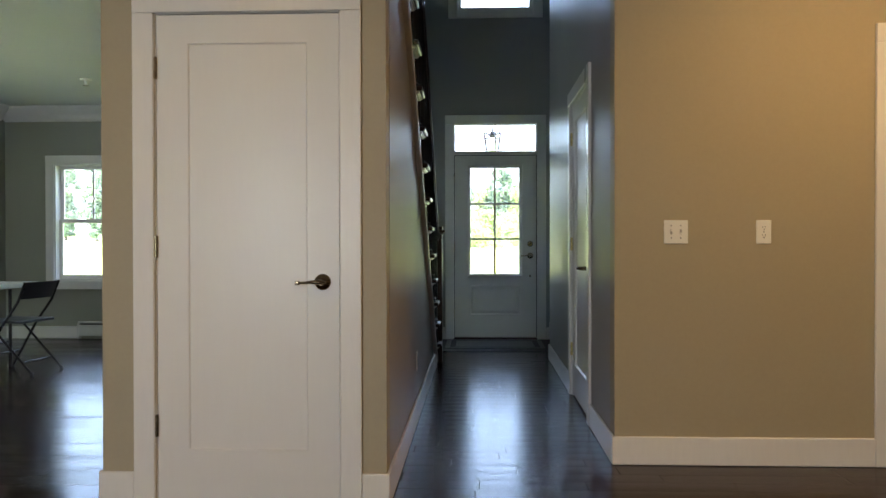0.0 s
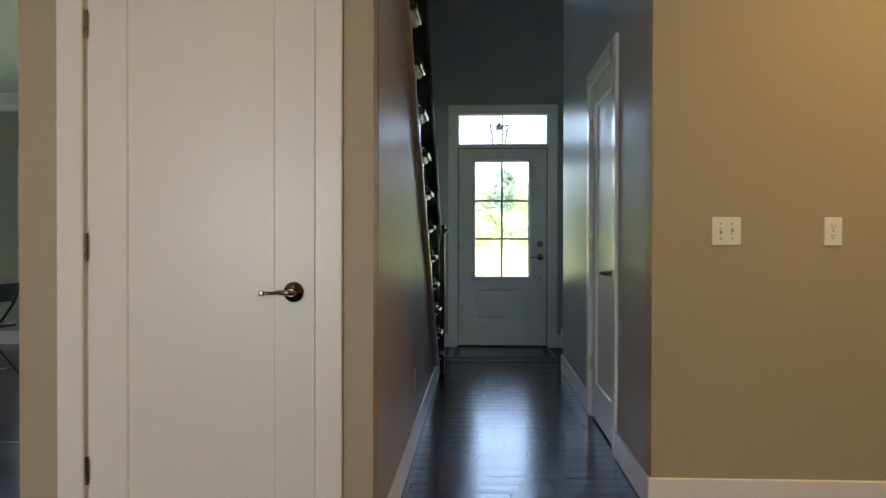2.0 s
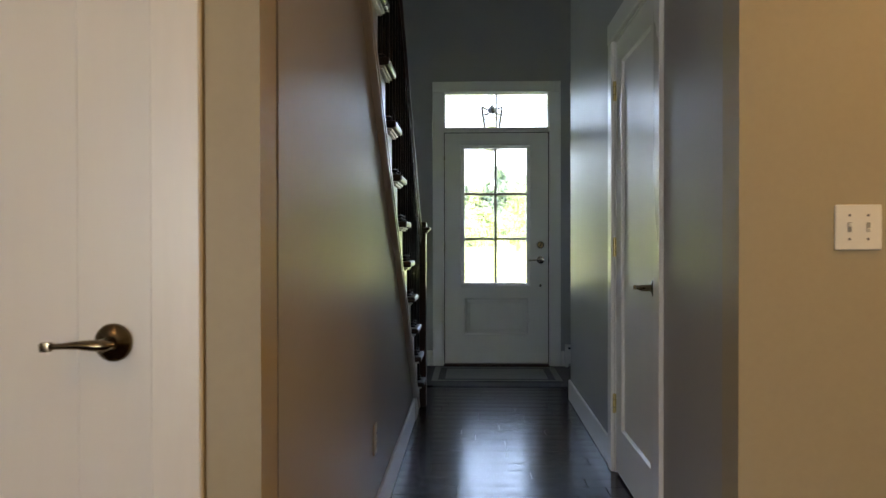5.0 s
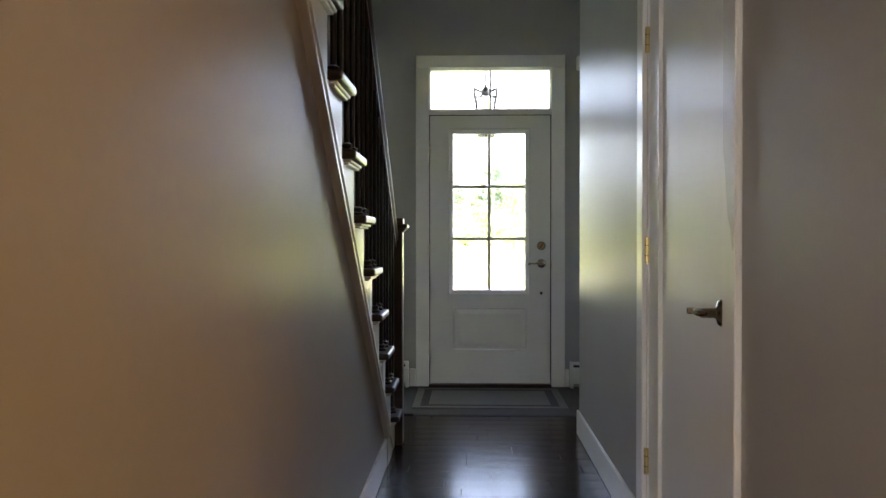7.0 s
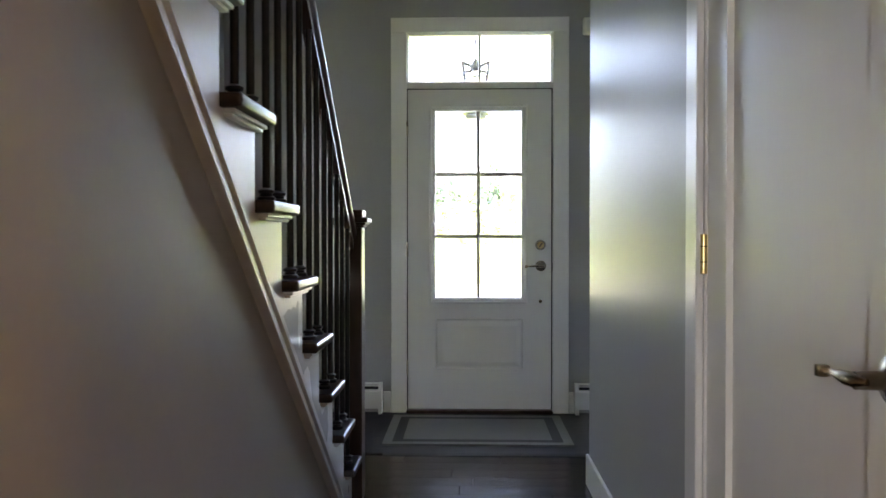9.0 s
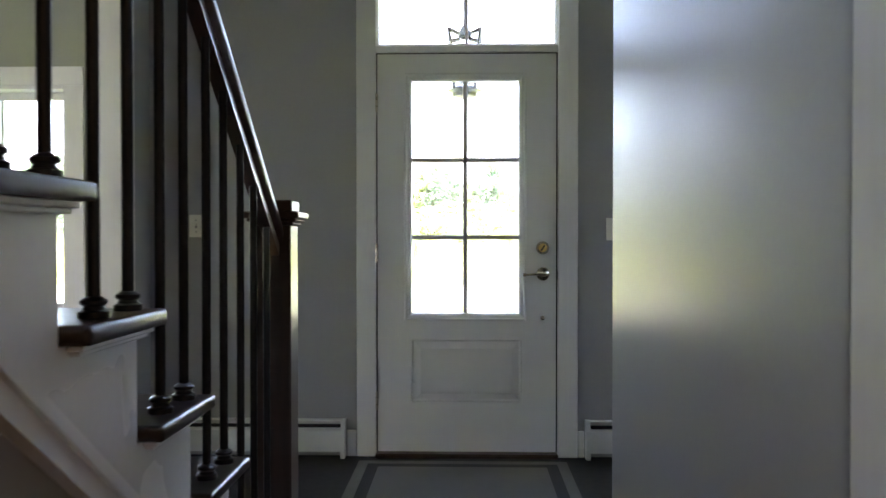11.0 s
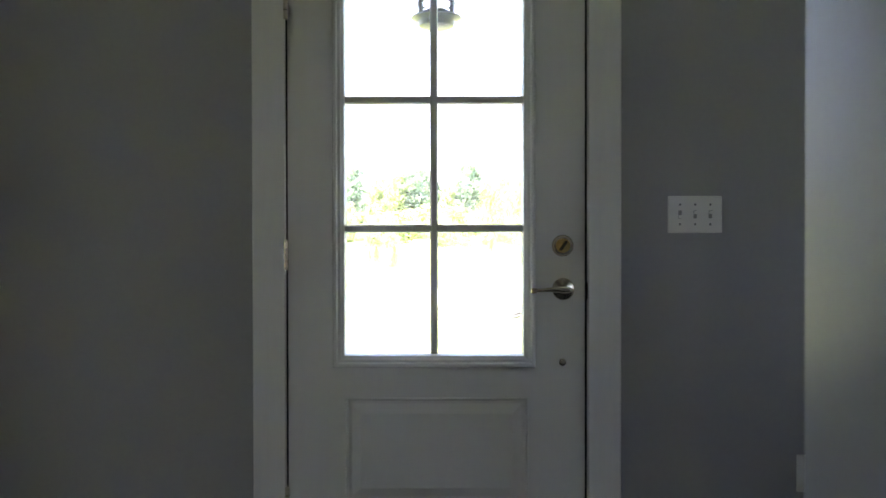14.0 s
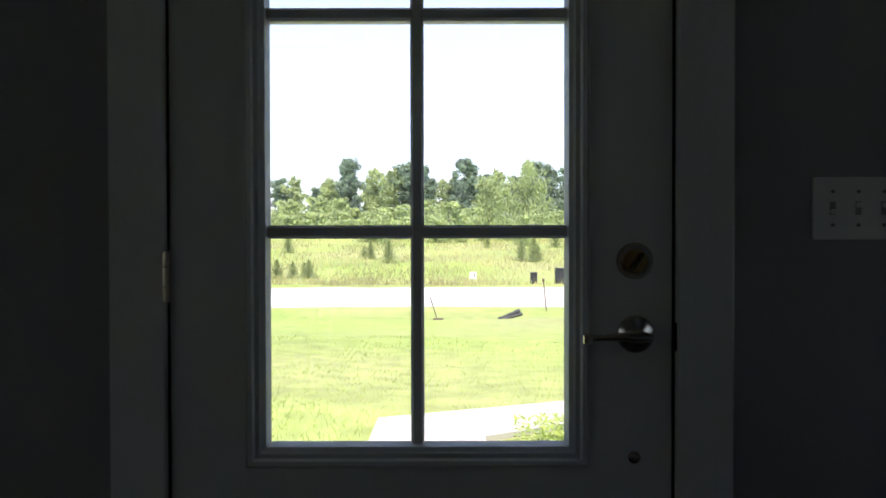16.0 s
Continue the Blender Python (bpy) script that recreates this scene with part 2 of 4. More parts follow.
def thing(name, at, label, category, group="", kind="", rz=0):
    ob = new(name)
    ob.empty_display_size = 0.1
    ob.matrix_world = ob.matrix_basis = pose(*at, 0, 0, rz)
    return tagged(ob, label, category, group, kind)


def structure(name, bm, mat, label, category, smooth=False):
    return tagged(part(name, bm, mat, None, "", smooth), label, category, "", "structure")


def wall(name, axis, p0, p1, u0, u1, z0, z1, holes, mat, label, mats=None):
    """A wall that stands across `axis` from p0 to p1, runs from u0 to u1, with holes (ua, ub, za, zb) through it."""
    us = sorted({u0, u1, *[v for h in holes for v in h[:2]]})
    zs = sorted({z0, z1, *[v for h in holes for v in h[2:]]})

    def solid(i, k):
        if not (0 <= i < len(us) - 1 and 0 <= k < len(zs) - 1):
            return False
        cu, cz = (us[i] + us[i + 1]) / 2, (zs[k] + zs[k + 1]) / 2
        return not any(h[0] < cu < h[1] and h[2] < cz < h[3] for h in holes)
    bm = bmesh.new()

    def face(*pts):
        bm.faces.new([bm.verts.new((p, u, z) if axis == "x" else (u, p, z)) for p, u, z in pts])
    for i in range(len(us) - 1):
        for k in range(len(zs) - 1):
            if solid(i, k):
                a, b, c, d = us[i], us[i + 1], zs[k], zs[k + 1]
                for p in (p0, p1):
                    face((p, a, c), (p, b, c), (p, b, d), (p, a, d))
                if not solid(i - 1, k):
                    face((p0, a, c), (p1, a, c), (p1, a, d), (p0, a, d))
                if not solid(i + 1, k):
                    face((p0, b, c), (p1, b, c), (p1, b, d), (p0, b, d))
                if not solid(i, k - 1):
                    face((p0, a, c), (p1, a, c), (p1, b, c), (p0, b, c))
                if not solid(i, k + 1):
                    face((p0, a, d), (p1, a, d), (p1, b, d), (p0, b, d))
    bmesh.ops.remove_doubles(bm, verts=bm.verts, dist=1e-5)
    bmesh.ops.recalc_face_normals(bm, faces=bm.faces)
    return structure(name, bm, mat, label, "wall")


# ---- large structure ----
FRONT, HALL_L, HALL_R, CLOSET_Y, RIGHT_Y, CEIL, TOP = 9.615, 0.308, 1.352, 3.745, 4.44, 2.63, 5.6
DIN_L, STAIR_L0, STAIR_L1, BACK, ROOM_R, HALL_END = -4.69, -0.880, -0.74, -4.5, 5.5, 8.10

wall("wall_front_foyer", "y", FRONT, FRONT + 0.16, STAIR_L0, 3.42, -0.75, TOP + 0.2,
     [(0.400, 1.360, 0.0, 2.425), (0.452, 1.313, 3.66, 5.45)], grey_paint, "grey painted front wall around the entrance door")
wall("wall_front_dining", "y", FRONT, FRONT + 0.16, DIN_L - 0.15, STAIR_L0, -0.75, TOP + 0.2,
     [(-4.125, -3.315, 0.655, 1.985), (-1.975, -1.165, 0.71, 1.90), (-2.955, -2.145, 0.71, 1.90)], dining_paint, "sage grey front wall with two windows and an added unseen third")
wall("wall_hall_right", "x", HALL_R, HALL_R + 0.14, RIGHT_Y + 0.14, HALL_END, 0, TOP,
     [(5.360, 6.304, 0, 2.058)], grey_paint, "grey satin hallway wall with a door")
wall("wall_right", "y", RIGHT_Y, RIGHT_Y + 0.14, HALL_R, ROOM_R, 0, TOP,
     [(2.70, 3.50, 0, 2.05)], tan_paint, "tan painted wall with switch plates")
wall("wall_closet", "y", CLOSET_Y, CLOSET_Y + 0.12, STAIR_L0, HALL_L, 0, CEIL,
     [(-0.655, 0.119, 0, 2.042)], tan_paint, "tan painted wall around the closet door")
wall("wall_stair_left", "x", STAIR_L0, STAIR_L1, CLOSET_Y + 0.12, FRONT, 0, TOP,
     [(7.75, 9.30, 0, 2.40)], grey_paint, "grey wall beside the stair with a cased opening")
wall("wall_dining_left", "x", DIN_L - 0.15, DIN_L, BACK, FRONT, -0.6, CEIL, [(3.6, 5.0, 0.6, 2.1), (5.6, 7.0, 0.6, 2.1)], dining_paint, "sage grey side wall of the dining room with added unseen windows")
wall("wall_room_right", "x", ROOM_R, ROOM_R + 0.15, BACK, RIGHT_Y + 0.14, 0, CEIL, [], tan_paint, "tan side wall of the great room")
wall("wall_rear", "y", BACK - 0.15, BACK, DIN_L - 0.15, ROOM_R + 0.15, 0, CEIL,
     [(REAR_X - 0.65, REAR_X + 0.65, 0.6, 2.1)], tan_paint, "tan rear wall with an added unseen window")
wall("wall_foyer_side", "y", HALL_END - 0.12, HALL_END, HALL_R + 0.14, 3.30, 0, TOP, [], grey_paint, "grey foyer wall returning from the hall")
wall("wall_foyer_right", "x", 3.30, 3.42, RIGHT_Y + 0.14, FRONT, -0.6, TOP, [(8.50, 9.15, 1.05, 1.85)], grey_paint, "grey end wall of the foyer with an added unseen window")
wall("wall_upstairs", "y", 3.50, 3.62, STAIR_L0, HALL_R + 0.14, CEIL + 0.3, TOP, [], grey_paint, "grey upstairs landing wall")

wall("wall_landing_right", "x", HALL_R, HALL_R + 0.14, 3.62, RIGHT_Y, CEIL + 0.3, TOP, [], grey_paint, "grey wall beside the upstairs landing")
wall("wall_landing_left", "x", STAIR_L0, STAIR_L1, 3.62, CLOSET_Y + 0.12, CEIL + 0.3, TOP, [], grey_paint, "grey wall beside the upstairs landing")

structure("ceiling_great_room", box(DIN_L - 0.15, ROOM_R + 0.15, BACK - 0.15, CLOSET_Y, CEIL, CEIL + 0.3), ceiling_paint, "white great room ceiling", "ceiling")
structure("ceiling_dining", box(DIN_L - 0.15, STAIR_L0, CLOSET_Y, FRONT, CEIL, CEIL + 0.3), ceiling_paint, "white dining room ceiling", "ceiling")
structure("ceiling_hall", box(HALL_L, HALL_R, CLOSET_Y, 4.9, CEIL, CEIL + 0.3), ceiling_paint, "white ceiling over the hall mouth", "ceiling")
structure("ceiling_right", box(HALL_R, ROOM_R + 0.15, CLOSET_Y, RIGHT_Y, CEIL, CEIL + 0.3), ceiling_paint, "white ceiling strip beside the hall", "ceiling")
structure("ceiling_foyer", box(STAIR_L0, 3.42, 3.5, FRONT + 0.16, TOP, TOP + 0.2), ceiling_paint, "white two-storey foyer ceiling", "ceiling")
floor = structure("floor", box(DIN_L - 0.15, ROOM_R + 0.15, BACK - 0.15, FRONT + 0.16, -0.30, -0.006), underlay, "dark stained hand-scraped hardwood plank floor", "floor")

# wall under the stair, cut to the stringer's slope
STEP_Y, STEP_Z, FIRST_NOSE = 0.271, 0.2, 7.898


def trim_top(y):
    return 1.048 + 0.740 * (6.265 - y)


under = [(CLOSET_Y + 0.12, 0), (7.59, 0), (7.59, trim_top(7.59) - 0.02), (3.90, trim_top(3.90) - 0.02)]
structure("wall_hall_left", prism(under, "x", HALL_L - 0.11, HALL_L), grey_paint, "grey satin wall below the open stair", "wall")


# ---- baseboards and trim ----
def baseboard(x0, x1, y0, y1, label="white painted baseboard"):
    bm = box(x0, x1, y0, y1, 0.001, 0.140, 0.004)
    return structure("baseboard", bm, white_paint, label, "baseboard")


BT = 0.014
baseboard(STAIR_L0 - BT, -0.744, CLOSET_Y - BT, CLOSET_Y)
baseboard(STAIR_L0 - BT, STAIR_L0, CLOSET_Y, 7.65)
baseboard(0.208, HALL_L + BT, CLOSET_Y - BT, CLOSET_Y)
baseboard(HALL_L, HALL_L + BT, CLOSET_Y, 7.393)
baseboard(HALL_R - BT, 2.597, RIGHT_Y - BT, RIGHT_Y)
baseboard(HALL_R - BT, HALL_R, RIGHT_Y, 5.263)
baseboard(HALL_R - BT, HALL_R, 6.401, HALL_END + BT)
baseboard(HALL_R, 3.3, HALL_END, HALL_END + BT)
baseboard(1.444, 1.474, FRONT - BT, FRONT)
baseboard(0.272, 0.320, FRONT - BT, FRONT)
baseboard(DIN_L, -3.84, FRONT - BT, FRONT)
baseboard(-1.9, STAIR_L0, FRONT - BT, FRONT)
baseboard(DIN_L, DIN_L + BT, BACK, FRONT - BT)
baseboard(3.60, ROOM_R, RIGHT_Y - BT, RIGHT_Y)
crown = [(FRONT, CEIL - 0.17), (FRONT - 0.012, CEIL - 0.17), (FRONT - 0.03, CEIL - 0.15), (FRONT - 0.05, CEIL - 0.10), (FRONT - 0.10, CEIL - 0.045),
         (FRONT - 0.12, CEIL - 0.02), (FRONT - 0.12, CEIL - 0.001), (FRONT, CEIL - 0.001)]
structure("trim_crown_front", prism(crown, "x", DIN_L, STAIR_L0), white_paint, "white crown moulding below the dining ceiling", "crown moulding")
crown_l = [(DIN_L + (FRONT - y), z) for y, z in crown]
structure("trim_crown_side", prism(crown_l, "y", BACK, FRONT - 0.091), white_paint, "white crown moulding along the side wall", "crown moulding")


def casing(owner, axis, face, sign, u0, u1, top, width, mat=white_paint, head=None, bottom=0.002, name="casing"):
    """Flat casing boards on a wall's face at `face`, proud towards sign, around an opening u0..u1 up to top."""
    d = 0.018 * sign
    a, b = sorted((face, face + d))
    a2, b2 = sorted((face, face + d * 1.15))

    def bx(ua, ub, za, zb, p=(a, b)):
        return box(ua, ub, p[0], p[1], za, zb, 0.003) if axis == "y" else box(p[0], p[1], ua, ub, za, zb, 0.003)
    part("casing_side", bx(u0 - width, u0, bottom, top), mat, owner)
    part("casing_side", bx(u1, u1 + width, bottom, top), mat, owner)
    part("casing_head", bx(u0 - width, u1 + width, top, top + (head or width), (a2, b2)), mat, owner)


def jamb_frame(owner, axis, p0, p1, u0, u1, top, thick=0.018, mat=white_paint, bottom=0.0):
    def bx(ua, ub, za, zb):
        return box(ua, ub, p0, p1, za, zb, 0.0015) if axis == "y" else box(p0, p1, ua, ub, za, zb, 0.0015)
    part("jamb", bx(u0, u0 + thick, bottom, top), mat, owner)
    part("jamb", bx(u1 - thick, u1, bottom, top), mat, owner)
    part("jamb_head", bx(u0 + thick, u1 - thick, top - thick, top), mat, owner)


# cased opening between foyer and dining room
opening = thing("trim_cased_opening", (STAIR_L1, 8.5, 0), "white cased opening into the dining room", "opening trim", kind="structure")
jamb_frame(opening, "x", STAIR_L0 - 0.001, STAIR_L1 + 0.001, 7.75, 9.30, 2.40)
casing(opening, "x", STAIR_L1, 1, 7.76, 9.29, 2.39, 0.09)
casing(opening, "x", STAIR_L0, -1, 7.76, 9.29, 2.39, 0.09)


# ---- doors ----
def plate_leaf(bm, w, h, panels, depth=0.011, lip=0.006):
    """A door leaf of width w (along x) and height h with sunk panels on its front (y = 0, facing -y); 40 mm thick."""
    t = 0.040
    us = sorted({0, w, *[v for p in panels for v in p[:2]]})
    zs = sorted({0, h, *[v for p in panels for v in p[2:]]})
    for i in range(len(us) - 1):
        for k in range(len(zs) - 1):
            a, b, c, d = us[i], us[i + 1], zs[k], zs[k + 1]
            cu, cz = (a + b) / 2, (c + d) / 2
            hit = any(p[0] < cu < p[1] and p[2] < cz < p[3] for p in panels)
            if not hit:
                bm.faces.new([bm.verts.new(v) for v in ((a, 0, c), (b, 0, c), (b, 0, d), (a, 0, d))])
            else:
                o = [(a, 0, c), (b, 0, c), (b, 0, d), (a, 0, d)]
                q = [(a + lip, depth, c + lip), (b - lip, depth, c + lip), (b - lip, depth, d - lip), (a + lip, depth, d - lip)]
                for s in range(4):
                    e = (s + 1) % 4
                    bm.faces.new([bm.verts.new(v) for v in (o[s], o[e], q[e], q[s])])
                bm.faces.new([bm.verts.new(v) for v in q])
    for f in (((0, 0, 0), (0, 0, h), (0, t, h), (0, t, 0)), ((w, 0, 0), (w, t, 0), (w, t, h), (w, 0, h)),
              ((0, 0, h), (w, 0, h), (w, t, h), (0, t, h)), ((0, 0, 0), (0, t, 0), (w, t, 0), (w, 0, 0)),
              ((0, t, 0), (0, t, h), (w, t, h), (w, t, 0))):
        bm.faces.new([bm.verts.new(v) for v in f])
    bmesh.ops.remove_doubles(bm, verts=bm.verts, dist=1e-5)
    bmesh.ops.recalc_face_normals(bm, faces=bm.faces)
    return bm


def moved(bm, m):
    bmesh.ops.transform(bm, matrix=m, verts=bm.verts)
    return bm


def lever(owner, m, mat, toward=-1, label="metal lever handle"):
    """A lever handle on a face that looks along local -y; the lever points to local x * toward."""
    turn = Matrix.Rotation(radians(90), 4, "X")
    rose = part("rose", moved(turned([(0.034, 0), (0.034, 0.004), (0.031, 0.008), (0.018, 0.012), (0.013, 0.016), (0.012, 0.045), (0.012, 0.052)], 24), m @ turn),
                mat, owner, label, smooth=True)
    t = toward
    pts = [(-0.018 * t, -0.044, 0), (-0.008 * t, -0.052, 0), (0.012 * t, -0.055, 0.001), (0.040 * t, -0.053, 0.001), (0.066 * t, -0.049, -0.001), (0.092 * t, -0.049, -0.002)]
    part("lever", moved(tube(pts, [0.006, 0.0115, 0.0125, 0.0092, 0.0068, 0.0066], 12, squash=0.8), m), mat, rose, smooth=True)
    a, b = sorted((0.086 * t, 0.103 * t))
    part("scrolled_tip", moved(box(a, b, -0.062, -0.045, -0.0105, 0.0065, 0.004, segments=2), m), mat, rose, smooth=True)
    return rose


def hinge(owner, m, mat, label="metal butt hinge"):
    """Knuckle along z with two leaves, face looking along local -y."""
    h = part("hinge", moved(turned([(0.0062, -0.046), (0.0078, -0.045), (0.0078, 0.045), (0.0062, 0.046)], 10, m=pose(0, -0.008, 0)), m), mat, owner, label, smooth=True)
    part("hinge_leaf", moved(box(-0.011, 0.004, -0.0025, -0.0003, -0.044, 0.044), m), mat, h)
    for zz in (-0.018, 0.018):
        part("knuckle_ring", moved(turned([(0.0083, zz - 0.001), (0.0083, zz + 0.001)], 10, m=pose(0, -0.008, 0)), m), dark_slot, h)
    return h


def panel_door(name, at, rz, w, h, label, lever_mat, hinge_mat, lever_left, panels, sunk):
    """A closed panel door whose face looks along local -y, its left lower corner at `at`."""
    d = thing(name, at, label, "door", kind="structure", rz=rz)
    m = d.matrix_world.copy()
    leaf = part("leaf", moved(plate_leaf(bmesh.new(), w, h, panels, sunk), m), door_paint, d)
    lx = 0.068 if lever_left else w - 0.068
    lever(d, m @ pose(lx, 0, 0.928 - at[2]), lever_mat, 1 if lever_left else -1)
    hx = w + 0.0025 if lever_left else -0.0025
    for hz in (0.33, 1.075, 1.815):
        hinge(d, m @ pose(hx, 0, hz - at[2]), hinge_mat)
    return d


closet = panel_door("door_closet", (-0.6485, CLOSET_Y + 0.006, 0.012), 0, 0.761, 2.022, "white single-panel closet door with a bronze lever, closed",
                    bronze, bronze, False, [(0.131, 0.630, 0.215, 1.905)], 0.006)
jamb_frame(closet, "y", CLOSET_Y + 0.001, CLOSET_Y + 0.121, -0.655, 0.119, 2.042, 0.004)
casing(closet, "y", CLOSET_Y, -1, -0.655, 0.119, 2.040, 0.088, head=0.10)

side = panel_door("door_hall", (HALL_R + 0.006, 6.291, 0.014), -90, 0.914, 2.030, "white single-panel hall door with a bronze lever, closed",
                  bronze, brass, False, [(0.14, 0.774, 0.215, 1.915)], 0.013)
jamb_frame(side, "x", HALL_R + 0.001, HALL_R + 0.141, 5.360, 6.304, 2.058, 0.010)
casing(side, "x", HALL_R, -1, 5.365, 6.299, 2.053, 0.095)

far = panel_door("door_right_room", (2.705, RIGHT_Y + 0.006, 0.012), 0, 0.79, 2.030, "white single-panel door in a white casing, closed",
                 bronze, bronze, False, [(0.14, 0.65, 0.215, 1.915)], 0.008)
jamb_frame(far, "y", RIGHT_Y + 0.048, RIGHT_Y + 0.141, 2.70, 3.50, 2.05, 0.004)
casing(far, "y", RIGHT_Y, -1, 2.69, 3.51, 2.045, 0.093)

# ---- entrance door ----
entry = thing("door_entrance", (0.88, FRONT, 0), "white half-glazed entrance door with six panes, closed, under a transom", "door", kind="structure")
DY = FRONT - 0.004
DX0, DX1, DZ0, DZ1 = 0.4285, 1.3315, 0.031, 2.0455
GX0, GX1, GZ0, GZ1 = 0.600, 1.146, 0.732, 1.912


def slab_with_hole():
    bm = bmesh.new()
    t = 0.044
    holes = ((GX0, GX1, GZ0, GZ1), (GX0, 1.160, 0.278, 0.604))
    us, zs = [DX0, GX0, GX1, 1.160, DX1], [DZ0, 0.278, 0.604, GZ0, GZ1, DZ1]
    for i in range(4):
        for k in range(5):
            cu, cz = (us[i] + us[i + 1]) / 2, (zs[k] + zs[k + 1]) / 2
            for p, hs in ((DY, holes), (DY + t, holes[:1])):
                if not any(q[0] < cu < q[1] and q[2] < cz < q[3] for q in hs):
                    bm.faces.new([bm.verts.new(v) for v in ((us[i], p, zs[k]), (us[i + 1], p, zs[k]), (us[i + 1], p, zs[k + 1]), (us[i], p, zs[k + 1]))])
    for (x0, x1, z0, z1) in ((DX0, DX1, DZ0, DZ1), (GX0, GX1, GZ0, GZ1)):
        c = [(x0, z0), (x1, z0), (x1, z1), (x0, z1)]
        for s in range(4):
            (xa, za), (xb, zb) = c[s], c[(s + 1) % 4]
            bm.faces.new([bm.verts.new(v) for v in ((xa, DY, za), (xb, DY, zb), (xb, DY + t, zb), (xa, DY + t, za))])
    bmesh.ops.remove_doubles(bm, verts=bm.verts, dist=1e-5)
    bmesh.ops.recalc_face_normals(bm, faces=bm.faces)
    return bm


slab = part("leaf", slab_with_hole(), door_paint, entry)


def frame_mould(x0, x1, z0, z1, y, steps, mat, owner, name, label=""):
    """A mitred moulding round a rectangle: steps are (distance inwards, depth towards the room) pairs."""
    bm = bmesh.new()
    rings = []
    for inset, proud in steps:
        rings.append([bm.verts.new((x, y - proud, z)) for x, z in ((x0 + inset, z0 + inset), (x1 - inset, z0 + inset), (x1 - inset, z1 - inset), (x0 + inset, z1 - inset))])
    for a, b in zip(rings, rings[1:]):
        for s in range(4):
            bm.faces.new((a[s], a[(s + 1) % 4], b[(s + 1) % 4], b[s]))
    bmesh.ops.recalc_face_normals(bm, faces=bm.faces)
    return part(name, bm, mat, owner, label)


frame_mould(GX0 - 0.036, GX1 + 0.036, GZ0 - 0.036, GZ1 + 0.036, DY,
            [(0, 0), (0.001, 0.011), (0.005, 0.015), (0.013, 0.015), (0.017, 0.008), (0.025, 0.008), (0.029, 0.005), (0.036, 0.002), (0.042, -0.018)], door_paint, entry, "glazing_bead")
frame_mould(0.600, 1.160, 0.278, 0.604, DY, [(0, 0), (0.002, 0.003), (0.005, 0.003), (0.007, -0.006), (0.011, -0.011), (0.020, -0.011), (0.046, -0.001), (0.050, 0.0)],
            door_paint, entry, "raised_panel")
part("raised_panel_field", box(0.6495, 1.1105, DY - 0.0002, DY + 0.010, 0.3275, 0.5545), door_paint, entry)
PX = [(GX0 + 0.006, 0.861), (0.885, GX1 - 0.006)]
PZ = [(GZ0 + 0.006, 1.108), (1.132, 1.500), (1.524, GZ1 - 0.006)]
for a, b in PX:
    for c, d in PZ:
        pane = part("pane", box(a - 0.006, b + 0.006, DY + 0.020, DY + 0.024, c - 0.006, d + 0.006), glass, entry)
        pane.visible_shadow = False


def muntin(x0, x1, z0, z1, y=DY + 0.003, owner=entry, deep=0.038):
    part("muntin", box(x0, x1, y, y + deep, z0, z1, 0.005), door_paint, owner)


muntin(0.861, 0.885, GZ0 + 0.004, GZ1 - 0.004)
for zc in (1.120, 1.512):
    muntin(GX0 - 0.004, 0.868, zc - 0.012, zc + 0.012, DY + 0.0042, deep=0.0356)
    muntin(0.878, GX1 + 0.004, zc - 0.012, zc + 0.012, DY + 0.0042, deep=0.0356)
part("jamb", box(0.400, 0.4205, FRONT - 0.003, FRONT + 0.16, 0, 2.425), white_paint, entry)
part("jamb", box(1.3395, 1.360, FRONT - 0.003, FRONT + 0.16, 0, 2.425), white_paint, entry)
# black strips set into the gaps around the leaf stand in for their shade
part("gap_shade", box(0.4207, 0.4283, DY + 0.006, DY + 0.05, 0.031, 2.052), dark_slot, entry, "black strip that imitates the dark gap around the leaf")
part("gap_shade", box(1.3317, 1.3393, DY + 0.006, DY + 0.05, 0.031, 2.052), dark_slot, entry, "black strip that imitates the dark gap around the leaf")
part("gap_shade", box(0.4284, 1.3316, DY + 0.006, DY + 0.05, 2.0457, 2.0523), dark_slot, entry, "black strip that imitates the dark gap around the leaf")
part("transom_bar", box(0.4206, 1.3394, FRONT - 0.012, FRONT + 0.15, 2.0525, 2.086, 0.003), white_paint, entry)
part("jamb_head", box(0.4206, 1.3394, FRONT - 0.003, FRONT + 0.16, 2.402, 2.425), white_paint, entry)
frame_mould(0.4206, 1.3394, 2.086, 2.402, FRONT + 0.012, [(0, 0.012), (0.004, 0.012), (0.010, 0.004), (0.014, 0.0), (0.016, -0.03)], white_paint, entry, "transom_bead")
part("muntin", box(0.873, 0.889, FRONT + 0.012, FRONT + 0.05, 2.094, 2.394, 0.003), white_paint, entry)
for a, b in ((0.424, 0.874), (0.888, 1.336)):
    pane = part("pane", box(a, b, FRONT + 0.028, FRONT + 0.032, 2.088, 2.400), glass, entry)
    pane.visible_shadow = False
casing(entry, "y", FRONT, -1, 0.4225, 1.3405, 2.403, 0.100, head=0.092)
part("threshold", box(0.4206, 1.3394, FRONT - 0.06, FRONT + 0.15, 0.0072, 0.0308, 0.006), dark_wood, entry, "dark wooden door sill")
lever(entry, pose(1.266, DY, 0.935), nickel, -1, "satin nickel lever handle")
turn_x = Matrix.Rotation(radians(90), 4, "X")
bolt = part("deadbolt", moved(turned([(0.033, 0), (0.033, 0.006), (0.028, 0.012), (0.022, 0.013), (0.020, 0.010)], 24), pose(1.264, DY, 1.067) @ turn_x), nickel, entry, "satin nickel deadbolt", True)
